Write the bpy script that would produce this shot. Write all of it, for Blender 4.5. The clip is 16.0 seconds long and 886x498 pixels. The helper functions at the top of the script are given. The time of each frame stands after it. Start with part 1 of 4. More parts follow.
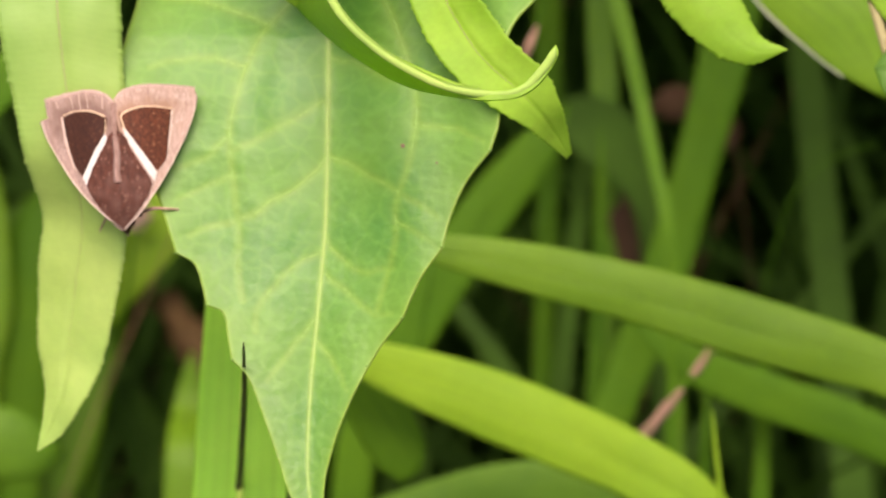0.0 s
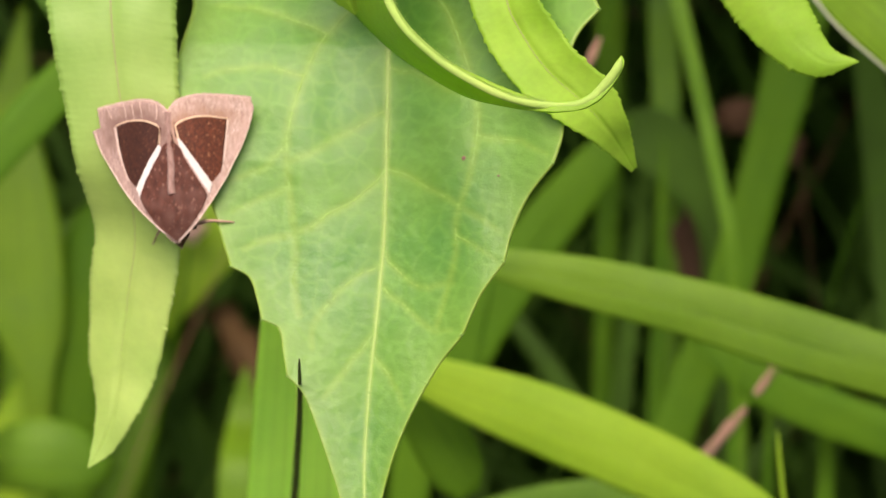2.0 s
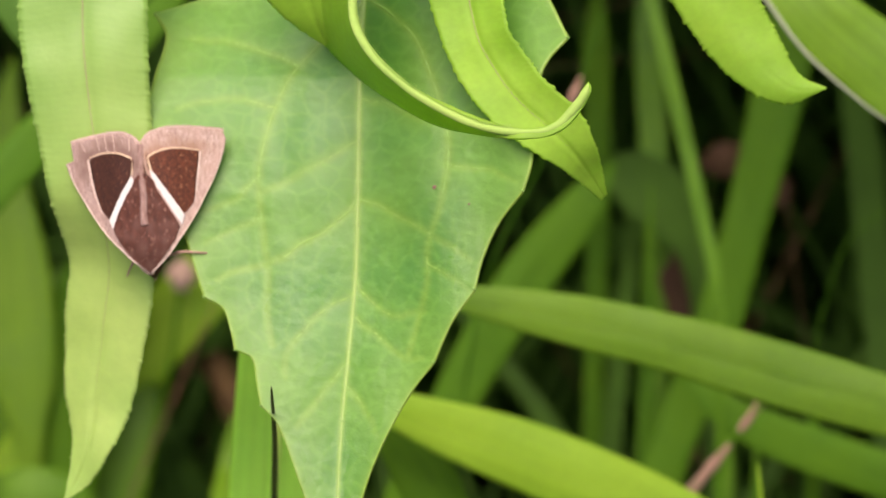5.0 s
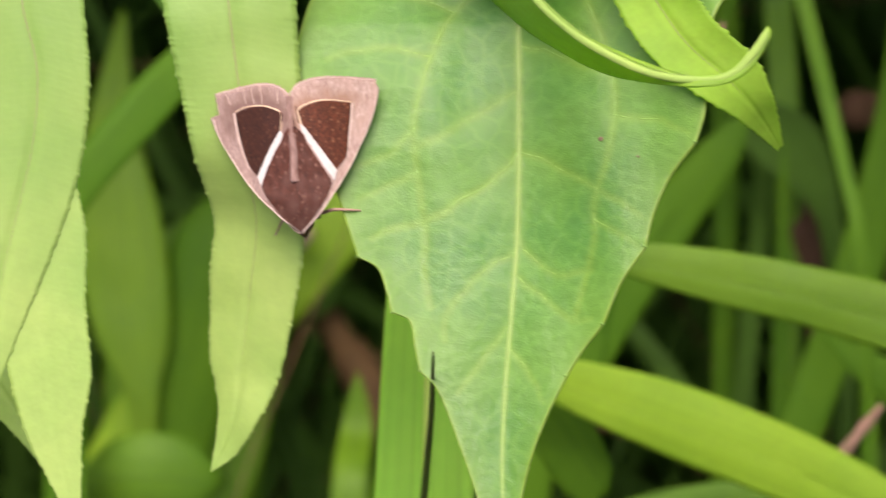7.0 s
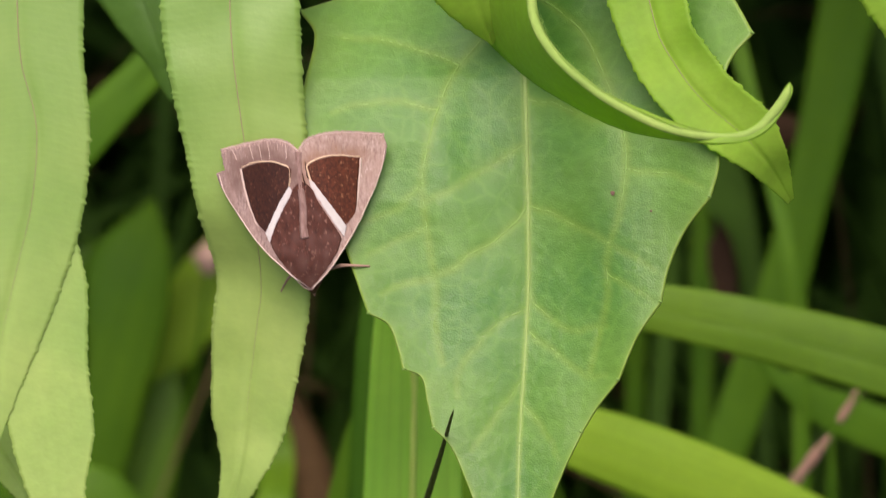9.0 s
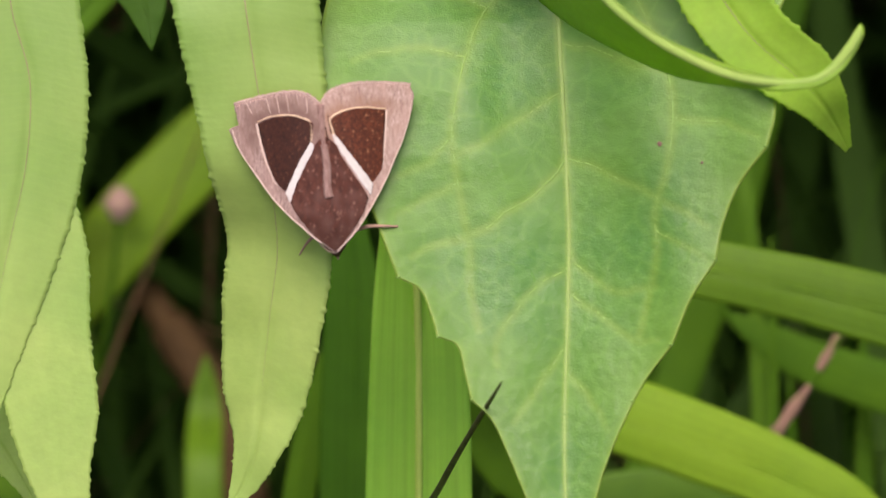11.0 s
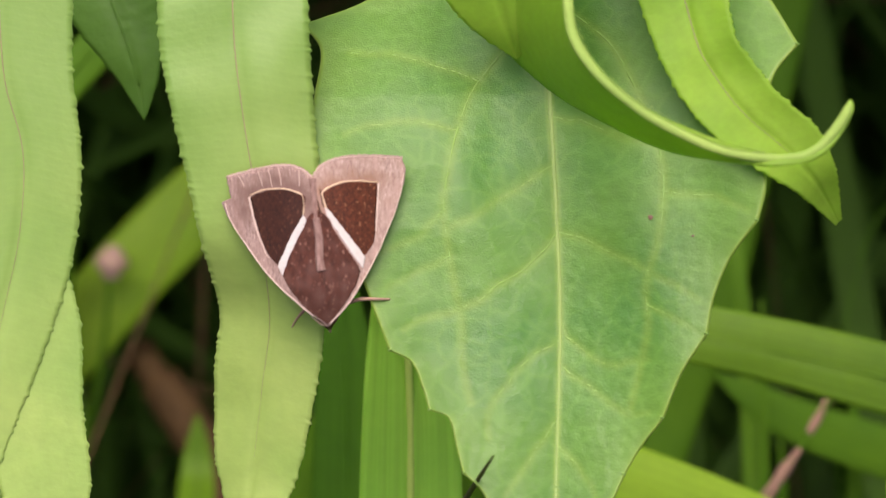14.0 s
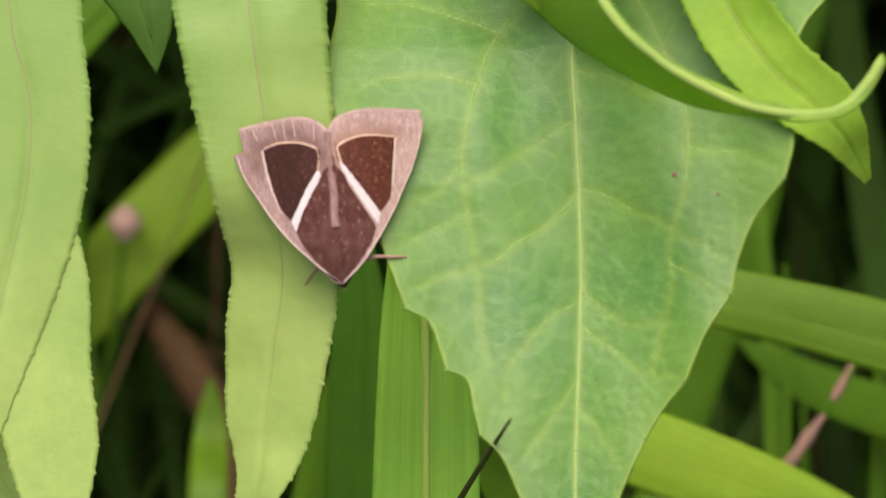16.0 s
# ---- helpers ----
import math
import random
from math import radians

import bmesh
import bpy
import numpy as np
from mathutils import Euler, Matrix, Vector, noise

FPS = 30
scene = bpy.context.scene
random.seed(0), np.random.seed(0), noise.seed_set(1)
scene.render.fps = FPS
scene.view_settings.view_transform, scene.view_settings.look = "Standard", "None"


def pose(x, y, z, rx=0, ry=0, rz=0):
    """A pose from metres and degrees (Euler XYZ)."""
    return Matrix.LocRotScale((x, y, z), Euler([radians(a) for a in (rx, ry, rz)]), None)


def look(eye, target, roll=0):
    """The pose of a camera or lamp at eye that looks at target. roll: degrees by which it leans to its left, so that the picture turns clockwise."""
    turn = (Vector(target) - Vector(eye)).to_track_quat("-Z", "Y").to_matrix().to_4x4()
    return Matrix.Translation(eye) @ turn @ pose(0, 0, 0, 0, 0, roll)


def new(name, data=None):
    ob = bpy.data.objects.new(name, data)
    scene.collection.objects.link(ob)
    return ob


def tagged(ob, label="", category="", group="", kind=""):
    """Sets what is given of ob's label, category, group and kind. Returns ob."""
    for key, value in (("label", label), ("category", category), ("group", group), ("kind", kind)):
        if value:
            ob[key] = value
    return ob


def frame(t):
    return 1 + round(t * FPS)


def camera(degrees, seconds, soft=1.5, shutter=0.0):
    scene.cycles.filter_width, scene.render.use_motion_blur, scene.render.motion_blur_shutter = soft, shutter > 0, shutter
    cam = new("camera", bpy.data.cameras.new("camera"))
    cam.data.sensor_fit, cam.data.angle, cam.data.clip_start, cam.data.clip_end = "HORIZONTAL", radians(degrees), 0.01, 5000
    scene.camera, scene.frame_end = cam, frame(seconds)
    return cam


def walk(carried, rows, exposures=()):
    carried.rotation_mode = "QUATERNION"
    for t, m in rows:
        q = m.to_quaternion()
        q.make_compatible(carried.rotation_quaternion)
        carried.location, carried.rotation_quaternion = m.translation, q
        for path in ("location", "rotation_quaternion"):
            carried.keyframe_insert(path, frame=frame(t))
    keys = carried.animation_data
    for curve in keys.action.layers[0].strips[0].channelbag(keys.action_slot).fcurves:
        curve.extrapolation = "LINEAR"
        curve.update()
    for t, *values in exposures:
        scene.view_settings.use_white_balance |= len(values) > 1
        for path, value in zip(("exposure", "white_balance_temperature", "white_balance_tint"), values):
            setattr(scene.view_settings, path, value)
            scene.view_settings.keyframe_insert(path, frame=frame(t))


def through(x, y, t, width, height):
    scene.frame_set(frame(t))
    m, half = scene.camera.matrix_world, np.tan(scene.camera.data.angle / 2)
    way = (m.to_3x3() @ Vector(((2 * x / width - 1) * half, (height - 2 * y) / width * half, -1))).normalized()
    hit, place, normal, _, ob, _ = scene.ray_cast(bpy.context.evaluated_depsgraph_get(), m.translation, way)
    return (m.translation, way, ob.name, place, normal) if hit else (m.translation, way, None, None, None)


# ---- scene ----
cam = camera(14.0, 16.0, soft=1.2, shutter=0.5)
# macro lens: shallow depth of field, focused on the moth
cam.data.dof.use_dof = True
cam.data.dof.focus_distance = 0.417
cam.data.dof.aperture_fstop = 38.0

PATH = [
    (0.0, pose(0.0632, -0.3898, 0.8320, 58.467, 1.169, 4.556)),
    (0.5, pose(0.0614, -0.3864, 0.8302, 58.617, 1.056, 4.705)),
    (1.0, pose(0.0629, -0.3851, 0.8316, 58.969, 0.987, 4.136)),
    (1.5, pose(0.0629, -0.3826, 0.8290, 58.873, 0.991, 4.877)),
    (2.0, pose(0.0616, -0.3803, 0.8264, 58.694, 1.330, 5.489)),
    (2.5, pose(0.0619, -0.3816, 0.8276, 58.758, 1.329, 5.539)),
    (3.0, pose(0.0616, -0.3833, 0.8273, 59.154, 1.519, 5.645)),
    (3.5, pose(0.0636, -0.3848, 0.8279, 59.053, 1.807, 5.313)),
    (3.7, pose(0.0635, -0.3860, 0.8289, 59.426, 1.736, 5.457)),
    (5.8, pose(0.0686, -0.3835, 0.8206, 59.799, 2.060, 5.443)),
    (6.0, pose(0.0665, -0.3835, 0.8221, 58.381, 2.265, 6.056)),
    (6.5, pose(0.0632, -0.3775, 0.8194, 58.894, 2.144, 5.710)),
    (7.0, pose(0.0535, -0.3651, 0.8119, 59.091, 2.859, 6.137)),
    (7.5, pose(0.0407, -0.3619, 0.8096, 60.215, 2.511, 5.644)),
    (8.0, pose(0.0307, -0.3594, 0.8108, 58.870, 1.868, 4.822)),
    (8.5, pose(0.0289, -0.3552, 0.8138, 58.845, 1.744, 3.598)),
    (9.0, pose(0.0279, -0.3607, 0.8188, 58.722, 1.542, 3.128)),
    (9.2, pose(0.0300, -0.3640, 0.8244, 58.517, 1.729, 3.809)),
    (11.3, pose(-0.0017, -0.3309, 0.8057, 57.426, 0.437, -0.619)),
    (11.5, pose(-0.0003, -0.3307, 0.8068, 57.858, 0.384, -0.769)),
    (12.0, pose(0.0027, -0.3291, 0.8063, 57.710, 0.494, -0.826)),
    (12.5, pose(0.0019, -0.3283, 0.8059, 57.945, 0.607, -0.814)),
    (13.0, pose(0.0016, -0.3302, 0.8072, 57.800, 0.615, -0.860)),
    (13.5, pose(0.0005, -0.3336, 0.8086, 57.904, 0.505, -0.717)),
    (14.0, pose(0.0000, -0.3328, 0.8103, 58.112, 0.540, -0.232)),
    (14.5, pose(-0.0000, -0.3350, 0.8093, 58.000, -0.000, -0.000)),
    (15.0, pose(-0.0021, -0.3346, 0.8090, 58.109, 0.068, 0.216)),
    (15.5, pose(-0.0007, -0.3313, 0.8071, 57.948, 0.323, 0.063)),
    (16.0, pose(0.0000, -0.3245, 0.8036, 57.620, 0.373, 0.214)),
]
EXPOSURES = [(0.0, 0.64, 7500, 20), (3.5, 0.51, 7300, 19.5), (7.0, 0.51, 6900, 21), (9.0, 0.10, 6850, 22.5), (12.5, 0.23, 6850, 22.5), (14.5, 0.23, 6850, 22.5), (16.0, 0.23, 6850, 22.5)]

walk(cam, PATH, EXPOSURES)

# ---- light: bright overcast sky with a broad, soft sun ----
SUN_UP, SUN_TURN = 70.0, 196.0
world = bpy.data.worlds.new("overcast_sky")
scene.world = world
world.use_nodes = True
wn, wl = world.node_tree.nodes, world.node_tree.links
sky = wn.new("ShaderNodeTexSky")
sky.sky_type, sky.sun_disc = "NISHITA", False
sky.sun_elevation, sky.sun_rotation = radians(SUN_UP), radians(SUN_TURN)
sky.air_density, sky.dust_density, sky.ozone_density = 1.0, 4.0, 1.0
wl.new(sky.outputs[0], wn["Background"].inputs[0])
wn["Background"].inputs[1].default_value = 0.15
sun = new("sun", bpy.data.lights.new("sun", "SUN"))
sun.data.energy, sun.data.angle, sun.data.color = 3.6, radians(55), (1.0, 0.95, 0.87)
sd = Vector((math.sin(radians(SUN_TURN)) * math.cos(radians(SUN_UP)), math.cos(radians(SUN_TURN)) * math.cos(radians(SUN_UP)), math.sin(radians(SUN_UP))))
sun.matrix_world = look(sd * 5, (0, 0, 0))

# ---- the plan: x to the right, y up the leaf, z towards the viewer, in millimetres round the moth ----
TILT, HEIGHT = 32.0, 600.0
BASE = pose(0, 0, HEIGHT / 1000, 90 - TILT)
SIN, COS = math.sin(radians(TILT)), math.cos(radians(TILT))


def earth(z):
    """The y of the soil, z millimetres off the moth."""
    return -(HEIGHT + z * SIN) / COS


# ---- materials ----
def shader(name):
    m = bpy.data.materials.new(name)
    m.use_nodes = True
    return m, m.node_tree.nodes, m.node_tree.links, m.node_tree.nodes["Principled BSDF"]


def blend(n, l, fac, a, b, kind="MIX"):
    """A colour mix; fac, a and b are sockets or values."""
    k = n.new("ShaderNodeMix")
    k.data_type, k.blend_type = "RGBA", kind
    for socket, v in ((k.inputs[0], fac), (k.inputs[6], a), (k.inputs[7], b)):
        if isinstance(v, bpy.types.NodeSocket):
            l.new(v, socket)
        else:
            socket.default_value = (*v, 1) if isinstance(v, tuple) else v
    return k.outputs[2]


def ramp(n, l, src, lo, hi, a=0.0, b=1.0):
    k = n.new("ShaderNodeMapRange")
    k.inputs[1].default_value, k.inputs[2].default_value, k.inputs[3].default_value, k.inputs[4].default_value = lo, hi, a, b
    l.new(src, k.inputs[0])
    return k.outputs[0]


def noise_of(n, l, coord, scale, detail=3.0, rough=0.55):
    k = n.new("ShaderNodeTexNoise")
    k.inputs["Scale"].default_value, k.inputs["Detail"].default_value, k.inputs["Roughness"].default_value = scale, detail, rough
    l.new(coord, k.inputs["Vector"])
    return k.outputs["Fac"]


def leaf_material(name, deep, fresh, glow, rough=0.45, through=0.35, mottle=90.0, net=0.0, lines=0.0, spec=0.4, veined=None, grain=0.0, relief=0.35, side=0.0, base_tone=None):
    """Living leaf: mottled green, light coming through, a net of fine veins (net, per metre) or parallel ones (lines, per width)."""
    m, n, l, bsdf = shader(name)
    geo = n.new("ShaderNodeTexCoord")
    obj, uv = geo.outputs["Object"], geo.outputs["UV"]
    info = n.new("ShaderNodeObjectInfo")
    big = ramp(n, l, noise_of(n, l, obj, mottle), 0.36, 0.64)
    fine = ramp(n, l, noise_of(n, l, obj, mottle * 14, 4.0), 0.3, 0.7)
    col = blend(n, l, big, deep, fresh)
    col = blend(n, l, 0.13, col, blend(n, l, fine, (0.5, 0.5, 0.5), (1.0, 1.0, 1.0)), "OVERLAY")
    col = blend(n, l, ramp(n, l, info.outputs["Random"], 0, 1, 0.0, 0.25), col, fresh)
    height = fine
    if base_tone:
        run = n.new("ShaderNodeSeparateXYZ")
        l.new(uv, run.inputs[0])
        # second tone near the leaf's base, fading out towards the tip
        col = blend(n, l, ramp(n, l, run.outputs[1], 0.6, 1.6, 0.78, 0.0), col, base_tone)
    if net:
        v = n.new("ShaderNodeTexVoronoi")
        v.feature = "DISTANCE_TO_EDGE"
        v.inputs["Scale"].default_value = net
        warp = n.new("ShaderNodeVectorMath")
        warp.operation = "MULTIPLY_ADD"
        k = n.new("ShaderNodeTexNoise")
        k.inputs["Scale"].default_value, k.inputs["Detail"].default_value = net * 1.1, 3.0
        l.new(obj, k.inputs["Vector"])
        l.new(k.outputs["Color"], warp.inputs[0])
        warp.inputs[1].default_value = (0.6 / net,) * 3
        l.new(obj, warp.inputs[2])
        l.new(warp.outputs[0], v.inputs["Vector"])
        vein = ramp(n, l, v.outputs["Distance"], 0.0, 0.14, 1.0, 0.0)
        col = blend(n, l, ramp(n, l, vein, 0, 1, 0, 0.27), col, tuple(min(1, c * 1.4 + 0.02) for c in fresh))
        height = blend(n, l, 0.75, vein, fine)
    if veined:
        at = n.new("ShaderNodeAttribute")
        at.attribute_name = "vein"
        col = blend(n, l, at.outputs["Fac"], col, veined)
    if grain:
        height = blend(n, l, 0.6, height, ramp(n, l, noise_of(n, l, obj, grain, 2.0), 0.3, 0.7))
    if side:
        xyz = n.new("ShaderNodeSeparateXYZ")
        l.new(uv, xyz.inputs[0])
        off = n.new("ShaderNodeMath")
        off.operation, off.inputs[1].default_value = "SUBTRACT", 0.5
        l.new(xyz.outputs[0], off.inputs[0])
        far = n.new("ShaderNodeMath")
        far.operation = "ABSOLUTE"
        l.new(off.outputs[0], far.inputs[0])
        lean = n.new("ShaderNodeMath")
        lean.operation, lean.inputs[1].default_value = "MULTIPLY_ADD", -0.055
        l.new(far.outputs[0], lean.inputs[0])
        l.new(xyz.outputs[1], lean.inputs[2])
        warp = n.new("ShaderNodeCombineXYZ")
        l.new(lean.outputs[0], warp.inputs[0])
        l.new(xyz.outputs[0], warp.inputs[1])
        w = n.new("ShaderNodeTexWave")
        w.inputs["Scale"].default_value, w.inputs["Distortion"].default_value, w.inputs["Detail"].default_value, w.inputs["Detail Scale"].default_value = side, 1.6, 2.0, 0.8
        l.new(warp.outputs[0], w.inputs["Vector"])
        rib = ramp(n, l, w.outputs["Fac"], 0.55, 1.0)
        col = blend(n, l, ramp(n, l, rib, 0, 1, 0, 0.03), col, tuple(min(1, c * 1.25 + 0.02) for c in fresh))
        height = blend(n, l, 0.05, height, rib)
    if lines:
        run = n.new("ShaderNodeMapping")
        run.inputs["Scale"].default_value = (lines, 0.35, 1.0)
        l.new(uv, run.inputs[0])
        streak = ramp(n, l, noise_of(n, l, run.outputs[0], 1.6, 3.0, 0.6), 0.35, 0.65)
        col = blend(n, l, ramp(n, l, streak, 0, 1, 0, 0.38), col, tuple(c * 0.6 for c in deep))
        height = streak
    l.new(col, bsdf.inputs["Base Color"])
    bsdf.inputs["Specular IOR Level"].default_value = spec
    l.new(ramp(n, l, big, 0, 1, rough - 0.06, rough + 0.08), bsdf.inputs["Roughness"])
    bump = n.new("ShaderNodeBump")
    bump.inputs["Strength"].default_value, bump.inputs["Distance"].default_value = relief, 0.0002
    l.new(height, bump.inputs["Height"])
    l.new(bump.outputs[0], bsdf.inputs["Normal"])
    tr = n.new("ShaderNodeBsdfTranslucent")
    l.new(blend(n, l, 1.0, col, glow, "MULTIPLY"), tr.inputs[0])
    mix = n.new("ShaderNodeMixShader")
    mix.inputs[0].default_value = through
    l.new(bsdf.outputs[0], mix.inputs[1])
    l.new(tr.outputs[0], mix.inputs[2])
    l.new(mix.outputs[0], n["Material Output"].inputs[0])
    return m


def fuzzy(name, a, b, scale=900.0, stretch=(1, 1, 1), rough=0.8, c=None, sheen=0.0, speck=None, dusk=None, spec=0.25):
    """Scales, fibres, bark, soil: two tones at two sizes."""
    m, n, l, bsdf = shader(name)
    geo = n.new("ShaderNodeTexCoord")
    mp = n.new("ShaderNodeMapping")
    mp.inputs["Scale"].default_value = stretch
    l.new(geo.outputs["Object"], mp.inputs[0])
    fine = ramp(n, l, noise_of(n, l, mp.outputs[0], scale, 5.0, 0.65), 0.3, 0.7)
    big = ramp(n, l, noise_of(n, l, mp.outputs[0], scale * 0.17, 3.0), 0.35, 0.65)
    col = blend(n, l, ramp(n, l, fine, 0, 1, 0.0, 0.75), a, b)
    col = blend(n, l, ramp(n, l, big, 0, 1, 0.0, 0.6), col, c or b)
    if speck:
        dots = ramp(n, l, noise_of(n, l, mp.outputs[0], scale * 1.1, 3.0), 0.6, 0.7, 0.0, 0.5)
        col = blend(n, l, dots, col, speck)
    if dusk:
        at = n.new("ShaderNodeAttribute")
        at.attribute_name = "vein"
        col = blend(n, l, at.outputs["Fac"], col, blend(n, l, ramp(n, l, fine, 0, 1, 0.0, 0.5), dusk, a))
    l.new(col, bsdf.inputs["Base Color"])
    bsdf.inputs["Roughness"].default_value = rough
    bsdf.inputs["Specular IOR Level"].default_value = spec
    bsdf.inputs["Sheen Weight"].default_value = sheen
    bump = n.new("ShaderNodeBump")
    bump.inputs["Strength"].default_value, bump.inputs["Distance"].default_value = 0.4, 0.15 / scale
    l.new(fine, bump.inputs["Height"])
    l.new(bump.outputs[0], bsdf.inputs["Normal"])
    return m


LIME = (1.0, 1.0, 0.3)
HEART = leaf_material("heart_leaf_green", (0.046, 0.186, 0.027), (0.090, 0.236, 0.024), (1.0, 1.0, 0.5), 0.33, 0.25, 45, net=330, spec=0.45, veined=(0.24, 0.375, 0.05), grain=5200, relief=0.28)
HEART_RIB = leaf_material("heart_leaf_midrib", (0.245, 0.385, 0.10), (0.285, 0.42, 0.115), LIME, 0.45, 0.2, 60)
HEART_VEIN = leaf_material("heart_leaf_vein", (0.165, 0.32, 0.06), (0.20, 0.35, 0.07), LIME, 0.5, 0.2, 60)
FERN = leaf_material("fern_green", (0.275, 0.455, 0.098), (0.405, 0.56, 0.145), LIME, 0.46, 0.4, 45, spec=0.5, relief=0.2, side=19, base_tone=(0.195, 0.385, 0.075))
FERN_RIB = leaf_material("fern_rib", (0.27, 0.24, 0.11), (0.33, 0.29, 0.14), LIME, 0.55, 0.15, 60)
CURL = leaf_material("curled_leaf_green", (0.225, 0.42, 0.036), (0.325, 0.52, 0.056), (1.35, 1.35, 0.5), 0.5, 0.52, 60, spec=0.35, relief=0.2, side=19)
CURL_RIM = leaf_material("curled_leaf_rim", (0.34, 0.52, 0.12), (0.42, 0.59, 0.15), LIME, 0.75, 0.4, 60, spec=0.15)
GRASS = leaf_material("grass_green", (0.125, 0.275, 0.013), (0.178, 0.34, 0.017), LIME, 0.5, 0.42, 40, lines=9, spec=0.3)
# grass_green again, with some shade put into the colour
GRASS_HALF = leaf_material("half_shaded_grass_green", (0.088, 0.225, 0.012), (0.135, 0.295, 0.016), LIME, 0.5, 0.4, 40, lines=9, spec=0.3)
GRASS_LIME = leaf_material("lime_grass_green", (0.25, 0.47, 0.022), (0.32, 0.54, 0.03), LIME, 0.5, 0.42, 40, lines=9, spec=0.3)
# colour lightened to make up for light the heart leaf keeps off
GRASS_BRIGHTENED = leaf_material("brightened_grass_green", (0.29, 0.66, 0.055), (0.36, 0.72, 0.065), LIME, 0.5, 0.3, 40, lines=9, spec=0.3)
# grass_green twice more, darker still: deeper shade put into the colour
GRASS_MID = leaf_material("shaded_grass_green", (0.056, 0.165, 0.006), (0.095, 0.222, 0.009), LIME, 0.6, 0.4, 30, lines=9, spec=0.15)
GRASS_DIM = leaf_material("dim_shaded_grass_green", (0.033, 0.115, 0.005), (0.057, 0.16, 0.008), LIME, 0.65, 0.35, 30, lines=9, spec=0.12)
# darkest copy, for the thicket: its shade is put into the colour
GRASS_DEEP = leaf_material("dark_shaded_grass_green", (0.026, 0.062, 0.009), (0.054, 0.125, 0.016), LIME, 0.7, 0.25, 20, spec=0.1)
GRASS_RIB = leaf_material("grass_rib", (0.50, 0.70, 0.12), (0.55, 0.74, 0.14), LIME, 0.5, 0.3, 60)
DARK_LEAF = leaf_material("dark_broad_leaf", (0.05, 0.14, 0.012), (0.075, 0.19, 0.018), LIME, 0.5, 0.25, 40)
PALE_RIM = fuzzy("pale_leaf_rim", (0.20, 0.25, 0.15), (0.27, 0.30, 0.20), 600, rough=0.6)
DRY = fuzzy("dark_dry_grass", (0.035, 0.035, 0.015), (0.09, 0.10, 0.03), 500, rough=0.6)
DEAD = fuzzy("dead_leaf_brown", (0.034, 0.019, 0.010), (0.075, 0.038, 0.017), 300, rough=0.8)
BROWN = fuzzy("brown_dead_stem", (0.066, 0.038, 0.014), (0.125, 0.072, 0.026), 200, rough=0.8)
PINK = fuzzy("pink_bud", (0.21, 0.125, 0.085), (0.33, 0.195, 0.135), 300, rough=0.7)
PALE_PINK = fuzzy("pale_pink_bud", (0.42, 0.27, 0.20), (0.52, 0.36, 0.28), 300, rough=0.7)
STRAW = fuzzy("dry_straw", (0.11, 0.065, 0.03), (0.20, 0.125, 0.06), 200, rough=0.8)
SOIL = fuzzy("damp_soil", (0.012, 0.009, 0.006), (0.03, 0.022, 0.013), 60, rough=0.95, c=(0.02, 0.016, 0.01))
SCALE_PINK = fuzzy("moth_pink_scales", (0.20, 0.12, 0.10), (0.66, 0.50, 0.435), 3400, (1, 0.35, 1), 0.8, (0.42, 0.285, 0.24), 0.1, (0.66, 0.52, 0.45), (0.30, 0.165, 0.105))
# pink scales again, darker and greyer: shade of that wing put into the colour
SCALE_GREY = fuzzy("moth_shade_and_vein_scales", (0.14, 0.085, 0.072), (0.55, 0.40, 0.355), 3400, (1, 0.35, 1), 0.8, (0.31, 0.205, 0.175), 0.1, (0.56, 0.43, 0.38), (0.16, 0.09, 0.07))
# chestnut scales with the left wing's shade put into the colour
SCALE_BROWN = fuzzy("moth_shaded_brown_scales", (0.013, 0.004, 0.0025), (0.085, 0.024, 0.011), 2600, (1, 0.6, 1), 0.6, (0.030, 0.009, 0.005), 0.0, (0.15, 0.055, 0.03))
SCALE_CHESTNUT = fuzzy("moth_chestnut_scales", (0.022, 0.006, 0.003), (0.18, 0.047, 0.019), 3000, (1, 0.6, 1), 0.6, (0.065, 0.017, 0.007), 0.0, (0.38, 0.18, 0.09))
SCALE_DARK = fuzzy("moth_dark_brown_scales", (0.022, 0.006, 0.0035), (0.14, 0.042, 0.024), 2200, (1, 0.5, 1), 0.62, (0.065, 0.019, 0.011), 0.0, (0.36, 0.19, 0.14), (0.20, 0.105, 0.085))
SCALE_WHITE = fuzzy("moth_white_band", (0.50, 0.455, 0.43), (0.64, 0.60, 0.57), 1400, rough=0.7)
SCALE_PALE = fuzzy("moth_pale_line", (0.50, 0.37, 0.31), (0.62, 0.49, 0.42), 1400, rough=0.7)
SCALE_CREAM = fuzzy("moth_cream_edge", (0.55, 0.38, 0.24), (0.66, 0.50, 0.35), 1400, rough=0.7)
SCALE_FRINGE = fuzzy("moth_fringe", (0.34, 0.215, 0.185), (0.62, 0.45, 0.40), 2200, (1, 0.25, 1), 0.8, (0.42, 0.28, 0.24), 0.1)
SCALE_CREST = fuzzy("moth_crest_scales", (0.14, 0.07, 0.055), (0.44, 0.30, 0.265), 2600, (1, 0.3, 1), 0.8, (0.25, 0.15, 0.125))
BLEMISH = fuzzy("leaf_blemish", (0.10, 0.05, 0.03), (0.22, 0.13, 0.09), 3000, rough=0.7)
LEG = fuzzy("moth_leg", (0.26, 0.15, 0.11), (0.42, 0.27, 0.2), 1500, rough=0.7)


